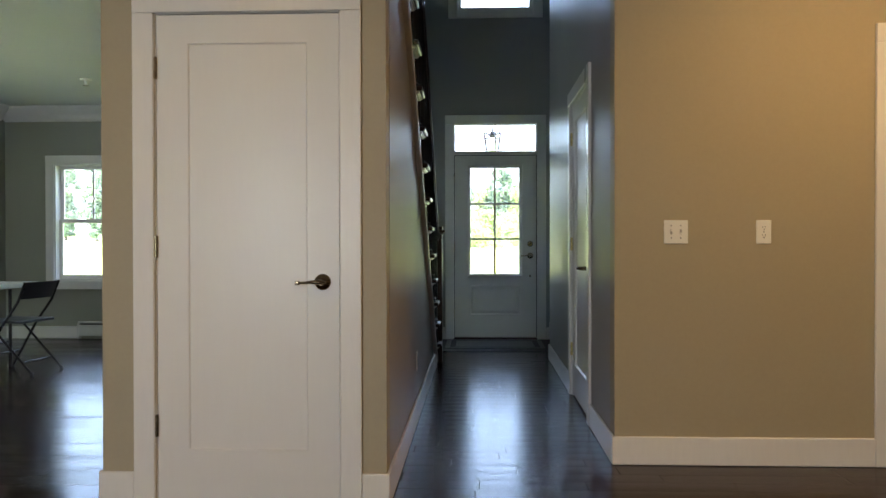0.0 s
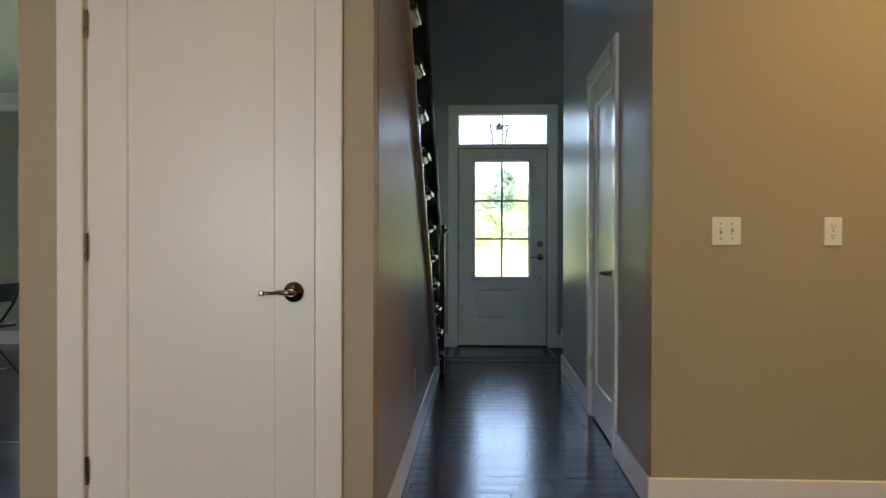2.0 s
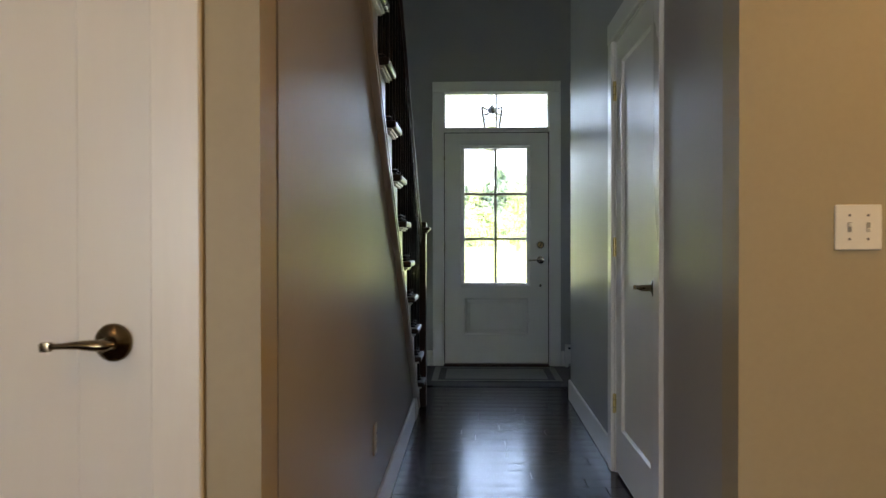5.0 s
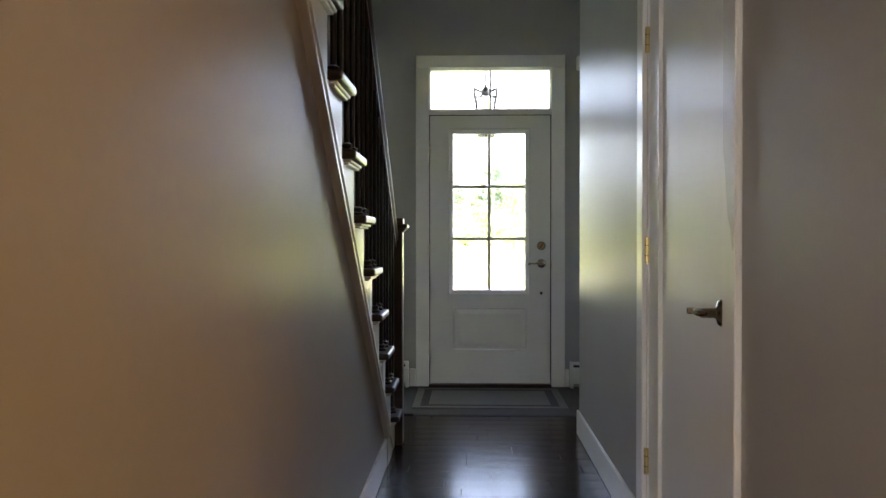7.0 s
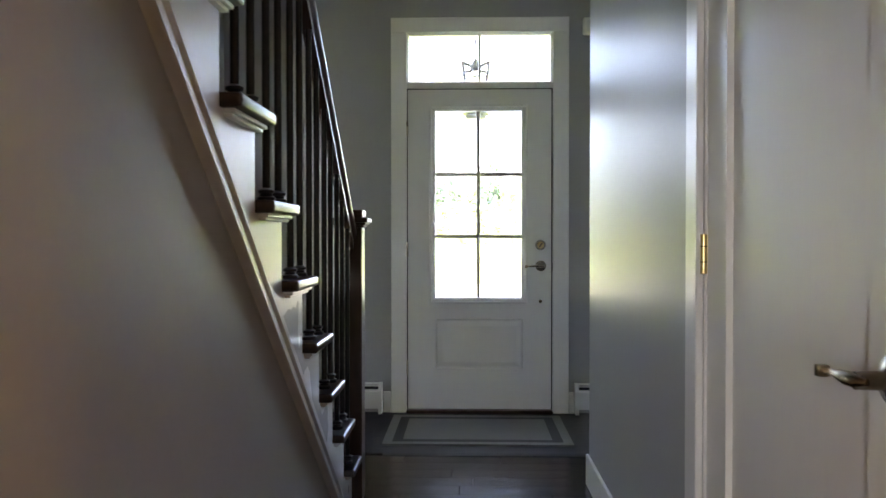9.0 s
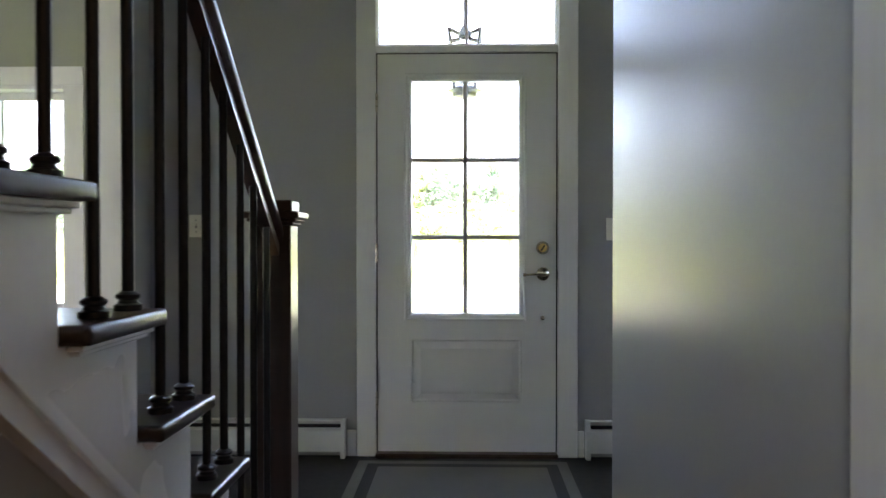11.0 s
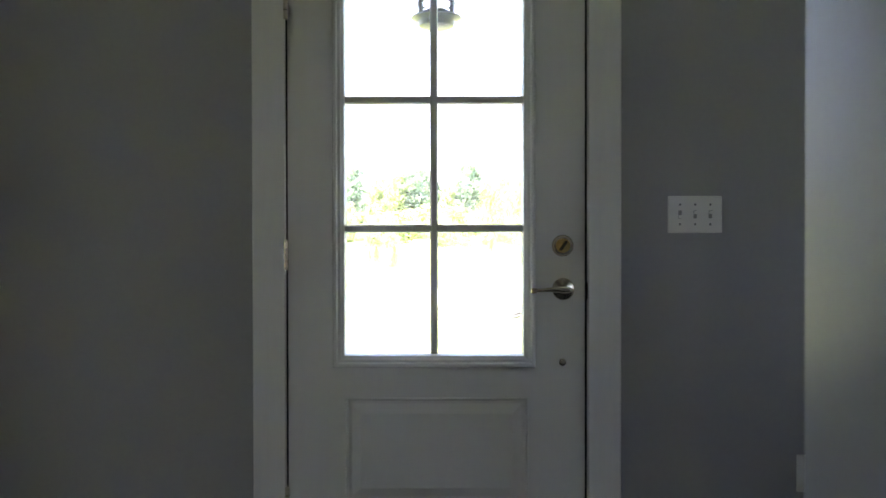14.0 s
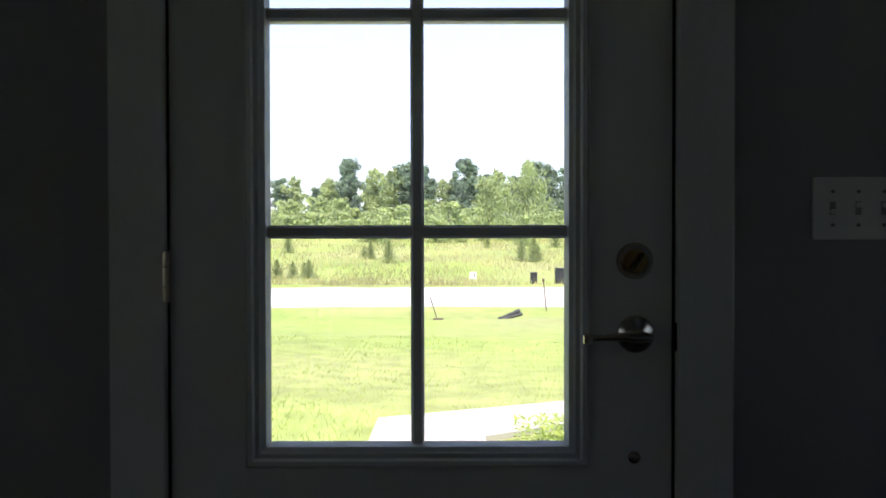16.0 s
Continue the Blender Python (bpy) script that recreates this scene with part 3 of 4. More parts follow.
part("bolt_face", moved(turned([(0.0215, 0.0095), (0.0215, 0.0125), (0.019, 0.0135)], 24), pose(1.264, DY, 1.067) @ turn_x), old_gold, bolt, "brass-coloured inner face", True)
part("thumb_turn", moved(box(-0.0045, 0.0045, -0.032, -0.010, -0.0185, 0.0185, 0.004), pose(1.264, DY, 1.067, 0, 35, 0)), bronze, bolt)
part("viewer_button", moved(turned([(0.011, 0), (0.011, 0.004), (0.006, 0.006)], 16), pose(1.264, DY, 0.712) @ turn_x), nickel, entry, "small round metal stud", True)
part("strike_plate", box(1.3325, 1.3415, DY - 0.004, DY + 0.005, 0.905, 0.955, 0.001), dark_slot, entry, "blackened latch strike")
for hz in (0.29, 1.04, 1.80):
    hinge(entry, pose(0.4240, DY, hz), nickel)


# ---- windows ----
def double_hung(name, x0, x1, z0, z1, label, muntins=True, sill=True):
    w = thing(name, ((x0 + x1) / 2, FRONT, z0), label, "window", kind="structure")
    y0 = FRONT + 0.075
    part("jamb", box(x0, x0 + 0.02, FRONT - 0.002, FRONT + 0.16, z0, z1), white_paint, w)
    part("jamb", box(x1 - 0.02, x1, FRONT - 0.002, FRONT + 0.16, z0, z1), white_paint, w)
    part("jamb_head", box(x0 + 0.02, x1 - 0.02, FRONT - 0.002, FRONT + 0.16, z1 - 0.02, z1), white_paint, w)
    part("window_sill", box(x0 + 0.02, x1 - 0.02, FRONT - 0.002, FRONT + 0.16, z0, z0 + 0.02), white_paint, w)
    zm = (z0 + z1) / 2 + 0.012
    for za, zb, yy, tag in ((z0 + 0.02, zm + 0.02, y0, "lower"), (zm - 0.02, z1 - 0.02, y0 + 0.034, "upper")):
        a, b, s = x0 + 0.02, x1 - 0.02, 0.042
        sash = part("sash", box(a, a + s, yy, yy + 0.03, za, zb, 0.003), white_paint, w)
        part("sash_stile", box(b - s, b, yy, yy + 0.03, za, zb, 0.003), white_paint, sash)
        part("sash_rail", box(a + s, b - s, yy, yy + 0.03, za, za + 0.045, 0.003), white_paint, sash)
        part("sash_rail", box(a + s, b - s, yy, yy + 0.03, zb - 0.04, zb, 0.003), white_paint, sash)
        if muntins and tag == "upper":
            part("muntin", box((a + b) / 2 - 0.009, (a + b) / 2 + 0.009, yy + 0.006, yy + 0.024, za + 0.045, zb - 0.04), white_paint, sash)
        pane = part("pane", box(a + s - 0.004, b - s + 0.004, yy + 0.013, yy + 0.017, za + 0.04, zb - 0.036), glass, sash)
        pane.visible_shadow = False
    part("sash_lock", box((x0 + x1) / 2 - 0.03, (x0 + x1) / 2 + 0.03, y0 - 0.004, y0 + 0.02, zm + 0.020, zm + 0.034, 0.003), nickel, w)
    casing(w, "y", FRONT, -1, x0 + 0.004, x1 - 0.004, z1 - 0.004, 0.095, bottom=z0 - 0.095)
    part("apron", box(x0 + 0.004, x1 - 0.004, FRONT - 0.018, FRONT, z0 - 0.095, z0 + 0.002, 0.003), white_paint, w)
    return w


double_hung("window_dining_1", -4.125, -3.315, 0.655, 1.985, "white double-hung dining room window")
double_hung("window_dining_2", -1.975, -1.165, 0.71, 1.90, "white double-hung dining room window")
# added third window, out of view, brings more daylight through the opening
double_hung("window_dining_unseen", -2.955, -2.145, 0.71, 1.90, "white double-hung dining room window")
upper = thing("window_upper", (0.882, FRONT, 3.66), "white framed high foyer window", "window", kind="structure")
for a, b, c, d in ((0.452, 0.472, 3.66, 5.45), (1.293, 1.313, 3.66, 5.45), (0.472, 1.293, 3.66, 3.68), (0.472, 1.293, 5.43, 5.45)):
    part("window_frame", box(a, b, FRONT - 0.002, FRONT + 0.16, c, d), white_paint, upper)
frame_mould(0.472, 1.293, 3.68, 5.43, FRONT + 0.10, [(0, 0.03), (0.03, 0.03), (0.034, 0.0)], white_paint, upper, "sash")
pane = part("pane", box(0.49, 1.275, FRONT + 0.10, FRONT + 0.104, 3.70, 5.41), glass, upper)
pane.visible_shadow = False
casing(upper, "y", FRONT, -1, 0.456, 1.309, 5.446, 0.095, bottom=3.57)
part("apron", box(0.456, 1.309, FRONT - 0.018, FRONT, 3.57, 3.662, 0.003), white_paint, upper)
# added window, out of view, framing the rear daylight lamp
rw = thing("window_rear", (REAR_X, BACK, 0.6), "added unseen rear window with a white frame", "window", kind="structure")
for a, b, c, d in ((-0.65, -0.60, 0.6, 2.1), (0.60, 0.65, 0.6, 2.1), (-0.6, 0.6, 0.6, 0.65), (-0.6, 0.6, 2.05, 2.1)):
    part("window_frame", box(REAR_X + a, REAR_X + b, BACK - 0.15, BACK + 0.004, c, d), white_paint, rw)
part("pane", box(REAR_X - 0.6, REAR_X + 0.6, BACK - 0.10, BACK - 0.096, 0.65, 2.05), glass, rw).visible_shadow = False

# added windows, never in view, to let more daylight into foyer and dining room
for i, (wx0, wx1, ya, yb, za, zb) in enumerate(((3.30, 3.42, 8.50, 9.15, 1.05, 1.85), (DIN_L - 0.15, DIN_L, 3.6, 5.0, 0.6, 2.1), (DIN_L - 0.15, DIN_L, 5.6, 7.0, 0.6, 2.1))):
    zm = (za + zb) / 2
    sw = thing("window_side_%d" % (i + 1), (wx0, (ya + yb) / 2, za), "added unseen side window that lets in daylight", "window", kind="structure")
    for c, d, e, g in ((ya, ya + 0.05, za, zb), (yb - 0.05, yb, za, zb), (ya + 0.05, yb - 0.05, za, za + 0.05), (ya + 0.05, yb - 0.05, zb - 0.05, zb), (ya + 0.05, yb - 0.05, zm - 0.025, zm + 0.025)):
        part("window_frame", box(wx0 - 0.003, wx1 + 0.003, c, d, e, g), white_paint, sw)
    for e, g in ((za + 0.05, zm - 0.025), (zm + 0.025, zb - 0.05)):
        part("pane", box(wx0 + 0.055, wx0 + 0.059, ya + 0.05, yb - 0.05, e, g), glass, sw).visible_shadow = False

# ---- stair ----
stair = thing("staircase", (-0.2, 7.9, 0), "open staircase with dark wooden treads and white risers", "staircase", kind="structure")
NSTEP = 14
ST0, ST1 = STAIR_L1 + 0.001, HALL_L + 0.002


def nose(k):
    return FIRST_NOSE - STEP_Y * (k - 1)


saw = [(7.865, 0.001)]
for k in range(1, NSTEP + 2):
    yr = nose(k) - 0.030
    saw += [(yr, saw[-1][1] if k > 1 else 0.001), (yr, STEP_Z * k - 0.030)]
saw = saw[1:]
last_y = saw[-1][0]
saw += [(last_y - 0.05, saw[-1][1]), (last_y - 0.05, trim_top(last_y - 0.05) - 0.01), (7.57, trim_top(7.57) - 0.01), (7.57, 0.001)]
part("stringer", prism(saw, "x", HALL_L - 0.022, HALL_L + 0.012), stringer_paint, stair, "white painted cut stringer")
band = [(3.905, trim_top(3.905)), (7.60, trim_top(7.60)), (7.60, 0.002), (7.394, 0.002), (7.394, 0.141), (3.905, trim_top(3.905) - 0.073)]
part("skirt_board", prism(band, "x", HALL_L + 0.0005, HALL_L + 0.018), white_paint, stair, "white sloping skirt board")
cap = [(3.905, trim_top(3.905) + 0.004), (7.60, trim_top(7.60) + 0.004), (7.60, trim_top(7.60) - 0.022), (3.905, trim_top(3.905) - 0.022)]
part("skirt_moulding", prism(cap, "x", HALL_L + 0.0185, HALL_L + 0.030), white_paint, stair)
low = [(3.905, trim_top(3.905) - 0.056), (7.385, trim_top(7.385) - 0.056), (7.385, trim_top(7.385) - 0.075), (3.905, trim_top(3.905) - 0.075)]
part("skirt_moulding", prism(low, "x", HALL_L + 0.0185, HALL_L + 0.029), white_paint, stair)
X_END = 0.364
for k in range(1, NSTEP + 1):
    yn, z = nose(k), STEP_Z * k
    part("riser", box(ST0, HALL_L - 0.0225, yn - 0.048, yn - 0.030, z - STEP_Z + 0.001, z - 0.030), stringer_paint, stair)
    bm = box(ST0, X_END, yn - STEP_Y - 0.028, yn, z - 0.029, z, 0.012, segments=3)
    part("tread", bm, tread_wood, stair, smooth=True)
    bm = box(HALL_L + 0.0125, X_END - 0.018, yn - STEP_Y - 0.010, yn - 0.016, z - 0.039, z - 0.0295, 0.002)
    box(HALL_L + 0.0125, X_END - 0.026, yn - STEP_Y - 0.002, yn - 0.024, z - 0.047, z - 0.0392, 0.002, bm)
    part("cove_moulding", bm, white_paint, stair)
    part("cove_moulding", box(ST0, HALL_L + 0.012, yn - 0.0295, yn - 0.012, z - 0.048, z - 0.0295, 0.004), white_paint, stair)
structure("landing_upstairs", box(STAIR_L0, HALL_L, 3.50, nose(NSTEP + 1) - 0.03, CEIL + 0.301, 3.0), tread_wood, "dark wooden upstairs landing floor", "floor")

rail = thing("stair_railing", (0.32, 7.875, 0), "dark wooden handrail and newel with black balusters", "railing")
nx, ny, nh = 0.309, 7.875, 0.054
newel = part("newel_post", box(nx - nh, nx + nh, ny - nh, ny + nh, 0.001, 1.156, 0.004), dark_wood, rail, "square dark wooden newel post")
for z0, z1, e in ((1.1565, 1.166, 0.010), (1.1662, 1.176, 0.019), (1.1762, 1.196, 0.028), (1.1962, 1.230, 0.004)):
    part("newel_cap", box(nx - nh - e, nx + nh + e, ny - nh - e, ny + nh + e, z0, z1, 0.004), dark_wood, newel)


def rail_top(y):
    return 1.242 + 0.738 * (7.721 - y)


prof = [(-0.020, -0.088), (0.020, -0.088), (0.020, -0.062), (0.030, -0.054), (0.034, -0.036), (0.030, -0.012), (0.018, -0.001), (-0.018, -0.001),
        (-0.030, -0.012), (-0.034, -0.036), (-0.030, -0.054), (-0.020, -0.062)]
bm = bmesh.new()
ends = []
RX = 0.318
for y in (ny - nh + 0.004, 3.75):
    ends.append([bm.verts.new((RX - 0.004 + px * 0.82, y, rail_top(y) + 0.008 + pz * 1.24)) for px, pz in prof])
for i in range(len(prof)):
    j = (i + 1) % len(prof)
    bm.faces.new((ends[0][i], ends[0][j], ends[1][j], ends[1][i]))
bm.faces.new(ends[0][::-1])
bm.faces.new(ends[1])
bmesh.ops.recalc_face_normals(bm, faces=bm.faces)
part("handrail", bm, dark_wood, rail, "dark moulded wooden handrail", True)
for k in range(1, NSTEP + 1):
    for off in (0.060, 0.187):
        y, z = nose(k) - off, STEP_Z * k
        if k == 1 and off < 0.1:
            continue
        b = part("baluster", turned([(0.0098, z + 0.001), (0.0098, rail_top(y) - 0.100)], 10, m=pose(RX, y, 0)), iron, rail, smooth=True)
        part("baluster_shoe", turned([(0.023, z + 0.0005), (0.023, z + 0.010), (0.017, z + 0.013), (0.015, z + 0.018), (0.020, z + 0.022), (0.020, z + 0.027), (0.011, z + 0.033)], 12, m=pose(RX, y, 0)),
             iron, b, smooth=True)


# ---- foyer and hall things ----
def wall_plate(name, at, rz, w, h, label, category, gangs=0, outlet=False, group=""):
    """A plate on a wall, centred at `at`, facing local -y."""
    p = thing(name, at, label, category, group, rz=rz)
    m = p.matrix_world.copy()
    part("plate", moved(box(-w / 2, w / 2, -0.007, -0.0005, -h / 2, h / 2, 0.0025), m), plate_plastic, p)
    for g in range(gangs):
        gx = (g - (gangs - 1) / 2) * 0.046
        part("toggle_slot", moved(box(gx - 0.005, gx + 0.005, -0.0078, -0.007, -0.012, 0.012), m), slot_grey, p)
        up = 1 if (g + gangs) % 3 else -1
        part("toggle", moved(box(gx - 0.004, gx + 0.004, -0.019, -0.0075, -0.005 + 0.006 * up, 0.004 + 0.006 * up, 0.0015), m), plate_plastic, p)
        for s in (-1, 1):
            part("screw", moved(turned([(0.0035, 0), (0.0035, 0.0012)], 8), m @ pose(gx, -0.007, 0.030 * s) @ turn_x), grey_steel, p)
    if outlet:
        for s in (-1, 1):
            sock = part("socket", moved(turned([(0.0165, 0), (0.0165, 0.002)], 16), m @ pose(0, -0.007, 0.0195 * s) @ turn_x), plate_plastic, p, smooth=True)
            for sx in (-0.0063, 0.0063):
                part("slot", moved(box(sx - 0.0012, sx + 0.0012, -0.0096, -0.009, 0.0195 * s - 0.001, 0.0195 * s + 0.007), m), dark_slot, sock)
            part("slot", moved(box(-0.0025, 0.0025, -0.0096, -0.009, 0.0195 * s - 0.010, 0.0195 * s - 0.005), m), dark_slot, sock)
        part("screw", moved(turned([(0.0035, 0), (0.0035, 0.0012)], 8), m @ pose(0, -0.007, 0) @ turn_x), grey_steel, p)
    return p


wall_plate("light_switch", (1.6475, RIGHT_Y, 1.139), 0, 0.116, 0.114, "white double toggle switch plate on the tan wall", "light switch", 2)
wall_plate("wall_outlet", (2.068, RIGHT_Y, 1.138), 0, 0.071, 0.114, "white duplex outlet plate on the tan wall", "outlet", outlet=True)
wall_plate("light_switch", (1.666, FRONT, 1.161), 0, 0.164, 0.113, "white triple toggle switch plate beside the entrance door", "light switch", 3)
wall_plate("light_switch", (-0.50, FRONT, 1.178), 0, 0.071, 0.114, "white single switch plate behind the stair rail", "light switch", 1)
wall_plate("wall_outlet", (2.012, FRONT, 0.372), 0, 0.071, 0.114, "white duplex outlet plate low on the grey wall", "outlet", outlet=True)
wall_plate("wall_outlet", (HALL_L, 5.40, 0.365), 90, 0.071, 0.114, "white outlet plate on the wall under the stair", "outlet", outlet=True)

chime = thing("door_chime", (1.62, FRONT, 2.43), "white door chime box on the front wall", "door chime")
part("cover", box(1.524, 1.715, FRONT - 0.05, FRONT - 0.0005, 2.378, 2.482, 0.008), plate_plastic, chime)
for i in range(5):
    part("grille_slot", box(1.545 + i * 0.034, 1.563 + i * 0.034, FRONT - 0.0512, FRONT - 0.0495, 2.395, 2.465), heater_metal, chime)


def baseboard_heater(x0, x1, label):
    h = thing("baseboard_heater", ((x0 + x1) / 2, FRONT, 0), label, "heater", "baseboard heaters")
    f = FRONT - 0.002
    prof = [(f, 0.030), (f - 0.006, 0.030), (f - 0.006, 0.184), (f - 0.030, 0.186), (f - 0.034, 0.192), (f, 0.196)]
    part("back_panel", prism(prof, "x", x0 + 0.022, x1 - 0.022), heater_metal, h)
    front = [(f - 0.056, 0.040), (f - 0.062, 0.040), (f - 0.062, 0.146), (f - 0.050, 0.158), (f - 0.046, 0.156), (f - 0.056, 0.144)]
    part("front_cover", prism(front, "x", x0 + 0.022, x1 - 0.022), heater_metal, h)
    part("damper", box(x0 + 0.024, x1 - 0.024, f - 0.047, f - 0.036, 0.160, 0.176), dark_slot, h, "dark open louvre slot")
    part("fin_core", box(x0 + 0.03, x1 - 0.03, f - 0.050, f - 0.010, 0.060, 0.125), dark_slot, h)
    for xe in (x0, x1 - 0.022):
        endp = [(f, 0.003), (f - 0.066, 0.003), (f - 0.066, 0.150), (f - 0.044, 0.190), (f - 0.034, 0.198), (f, 0.198)]
        part("end_cap", prism(endp, "x", xe, xe + 0.022), heater_metal, h)
    return h


baseboard_heater(-0.735, 0.268, "white baseboard heater under the foyer wall")
baseboard_heater(1.478, 3.25, "white baseboard heater beside the entrance door")
baseboard_heater(-3.835, -1.92, "white baseboard heater under the dining windows")

rug = thing("door_mat", (0.86, 9.12, 0.007), "grey and charcoal bordered entrance mat on the dark entry floor", "rug")


def rug_ring(x0, x1, y0, y1, w, z, mat, name):
    bm = bmesh.new()
    for a, b, c, d in ((x0, x1, y0, y0 + w), (x0, x1, y1 - w, y1), (x0, x0 + w, y0 + w, y1 - w), (x1 - w, x1, y0 + w, y1 - w)):
        box(a, b, c, d, 0.0072, z, 0.0, bm)
    part(name, bm, mat, rug)


rug_ring(0.350, 1.370, 8.757, 9.480, 0.050, 0.018, rug_mid, "light_border")
rug_ring(0.400, 1.320, 8.807, 9.430, 0.055, 0.017, rug_dark, "inner_border")
part("field", box(0.455, 1.265, 8.862, 9.375, 0.0072, 0.018), rug_mid, rug, "grey woven centre field")
structure("floor_entry", box(STAIR_L1 + 0.001, 3.299, 8.612, FRONT - 0.001, 0.0004, 0.007), slate, "dark matte entry floor in front of the door", "floor")
structure("trim_floor_reducer", prism([(8.580, 0.0005), (8.6115, 0.0005), (8.6115, 0.0068), (8.590, 0.0045)], "x", 0.37, 3.299), slate, "dark wooden floor transition strip", "floor trim")

# ---- dining room ----
table = thing("folding_table", (-3.92, 7.25, 0), "light grey folding table with dark steel legs", "table")
part("tabletop", box(-4.62, -3.22, 6.90, 7.60, 0.705, 0.745, 0.010, segments=2), table_top_mat, table)
for lx in (-4.42, -3.44):
    for ly in (6.98, 7.52):
        part("leg", tube([(lx, ly, 0.0), (lx, ly, 0.704)], 0.014, 10), iron, table, smooth=True)
    part("cross_bar", tube([(lx, 6.98, 0.22), (lx, 7.52, 0.22)], 0.010, 8), iron, table, smooth=True)


def folding_chair(at, rz, label):
    c = thing("folding_chair", at, label, "chair", "folding chairs")
    for s in (-0.215, 0.215):
        part("front_leg", tube([(0.25, s, 0.012), (0.02, s, 0.40), (-0.13, s, 0.60), (-0.20, s, 0.765)], 0.011, 8), iron, c, smooth=True)
        part("rear_leg", tube([(-0.24, s * 0.90, 0.012), (0.17, s * 0.90, 0.435)], 0.010, 8), iron, c, smooth=True)
        for fx, fs in ((0.25, s), (-0.24, s * 0.90)):
            part("foot", turned([(0.015, 0.0), (0.015, 0.025), (0.012, 0.03)], 8, m=pose(fx, fs, 0)), black_plastic, c)
    part("stretcher", tube([(0.165, -0.215, 0.155), (0.165, 0.215, 0.155)], 0.008, 8), iron, c, smooth=True)
    part("stretcher", tube([(-0.15, -0.194, 0.105), (-0.15, 0.194, 0.105)], 0.008, 8), iron, c, smooth=True)
    part("seat", box(-0.17, 0.21, -0.20, 0.20, 0.425, 0.450, 0.012, segments=2), black_plastic, c, smooth=True)
    bm = bmesh.new()
    grid = []
    for j in range(7):
        y = -0.21 + 0.07 * j
        bow = -0.03 * (1 - (y / 0.21) ** 2)
        grid.append([bm.verts.new((-0.145 + bow - 0.055 * t + th, y, 0.625 + 0.14 * t)) for t, th in ((0, 0), (1, 0), (1, 0.014), (0, 0.014))])
    for a, b in zip(grid, grid[1:]):
        for q in range(4):
            bm.faces.new((a[q], a[(q + 1) % 4], b[(q + 1) % 4], b[q]))
    bm.faces.new(grid[0])
    bm.faces.new(grid[-1][::-1])
    bmesh.ops.recalc_face_normals(bm, faces=bm.faces)
    part("backrest", bm, black_plastic, c, smooth=True)
    c.matrix_basis = pose(*at, 0, 0, rz)
    return c


def at_origin_chair():
    return folding_chair((0, 0, 0), 0, "black folding chair standing beside the folding table")


chair = at_origin_chair()
chair.matrix_basis = pose(-3.17, 7.22, 0, 0, 0, 172)

bottle = thing("bottle", (-3.36, 7.12, 0.746), "small white bottle standing on the folding table", "bottle")
part("body", turned([(0.028, 0.746), (0.030, 0.75), (0.030, 0.82), (0.022, 0.845), (0.012, 0.855), (0.012, 0.87)], 16, m=pose(-3.36, 7.12, 0)), plate_plastic, bottle, smooth=True)
part("cap", turned([(0.014, 0.8705), (0.014, 0.888)], 12, m=pose(-3.36, 7.12, 0)), plate_plastic, bottle)

det = thing("ceiling_sprinkler", (-3.0, 8.05, CEIL), "small white ceiling sprinkler head", "sprinkler")
part("escutcheon", turned([(0.055, CEIL - 0.001), (0.052, CEIL - 0.012), (0.030, CEIL - 0.020)], 20, m=pose(-3.0, 8.05, 0)), plate_plastic, det, smooth=True)
part("stem", turned([(0.014, CEIL - 0.0205), (0.012, CEIL - 0.06)], 12, m=pose(-3.0, 8.05, 0)), plate_plastic, det)
part("deflector", turned([(0.026, CEIL - 0.0605), (0.026, CEIL - 0.064)], 12, m=pose(-3.0, 8.05, 0)), nickel, det)

for cx, cy in CANS:
    can = thing("can_light", (cx, cy, CEIL), "round white recessed ceiling light, lit warm", "ceiling light", "recessed ceiling lights")
    part("trim_ring", turned([(0.095, CEIL - 0.001), (0.092, CEIL - 0.008), (0.080, CEIL - 0.010)], 20, m=pose(cx, cy, 0)), white_paint, can)
    part("lens", turned([(0.079, CEIL - 0.0102), (0.079, CEIL - 0.0115)], 20, m=pose(cx, cy, 0)), lamp_glow, can)

# ---- porch and outside ----
porch = thing("porch_canopy", (0.88, FRONT + 0.16, 3.30), "white flat porch roof over the entrance", "porch roof", kind="structure")
part("soffit", box(0.25, 1.50, FRONT + 0.161, 11.0, 3.30, 3.34), siding, porch)
part("roof", prism([(FRONT + 0.161, 3.341), (11.04, 3.341), (11.04, 3.41), (FRONT + 0.161, 3.50)], "x", 0.20, 1.55), siding, porch)
structure("porch_slab", box(-0.4, 2.2, FRONT + 0.161, 11.3, -0.75, -0.03, 0.01), concrete, "pale concrete porch slab", "porch")

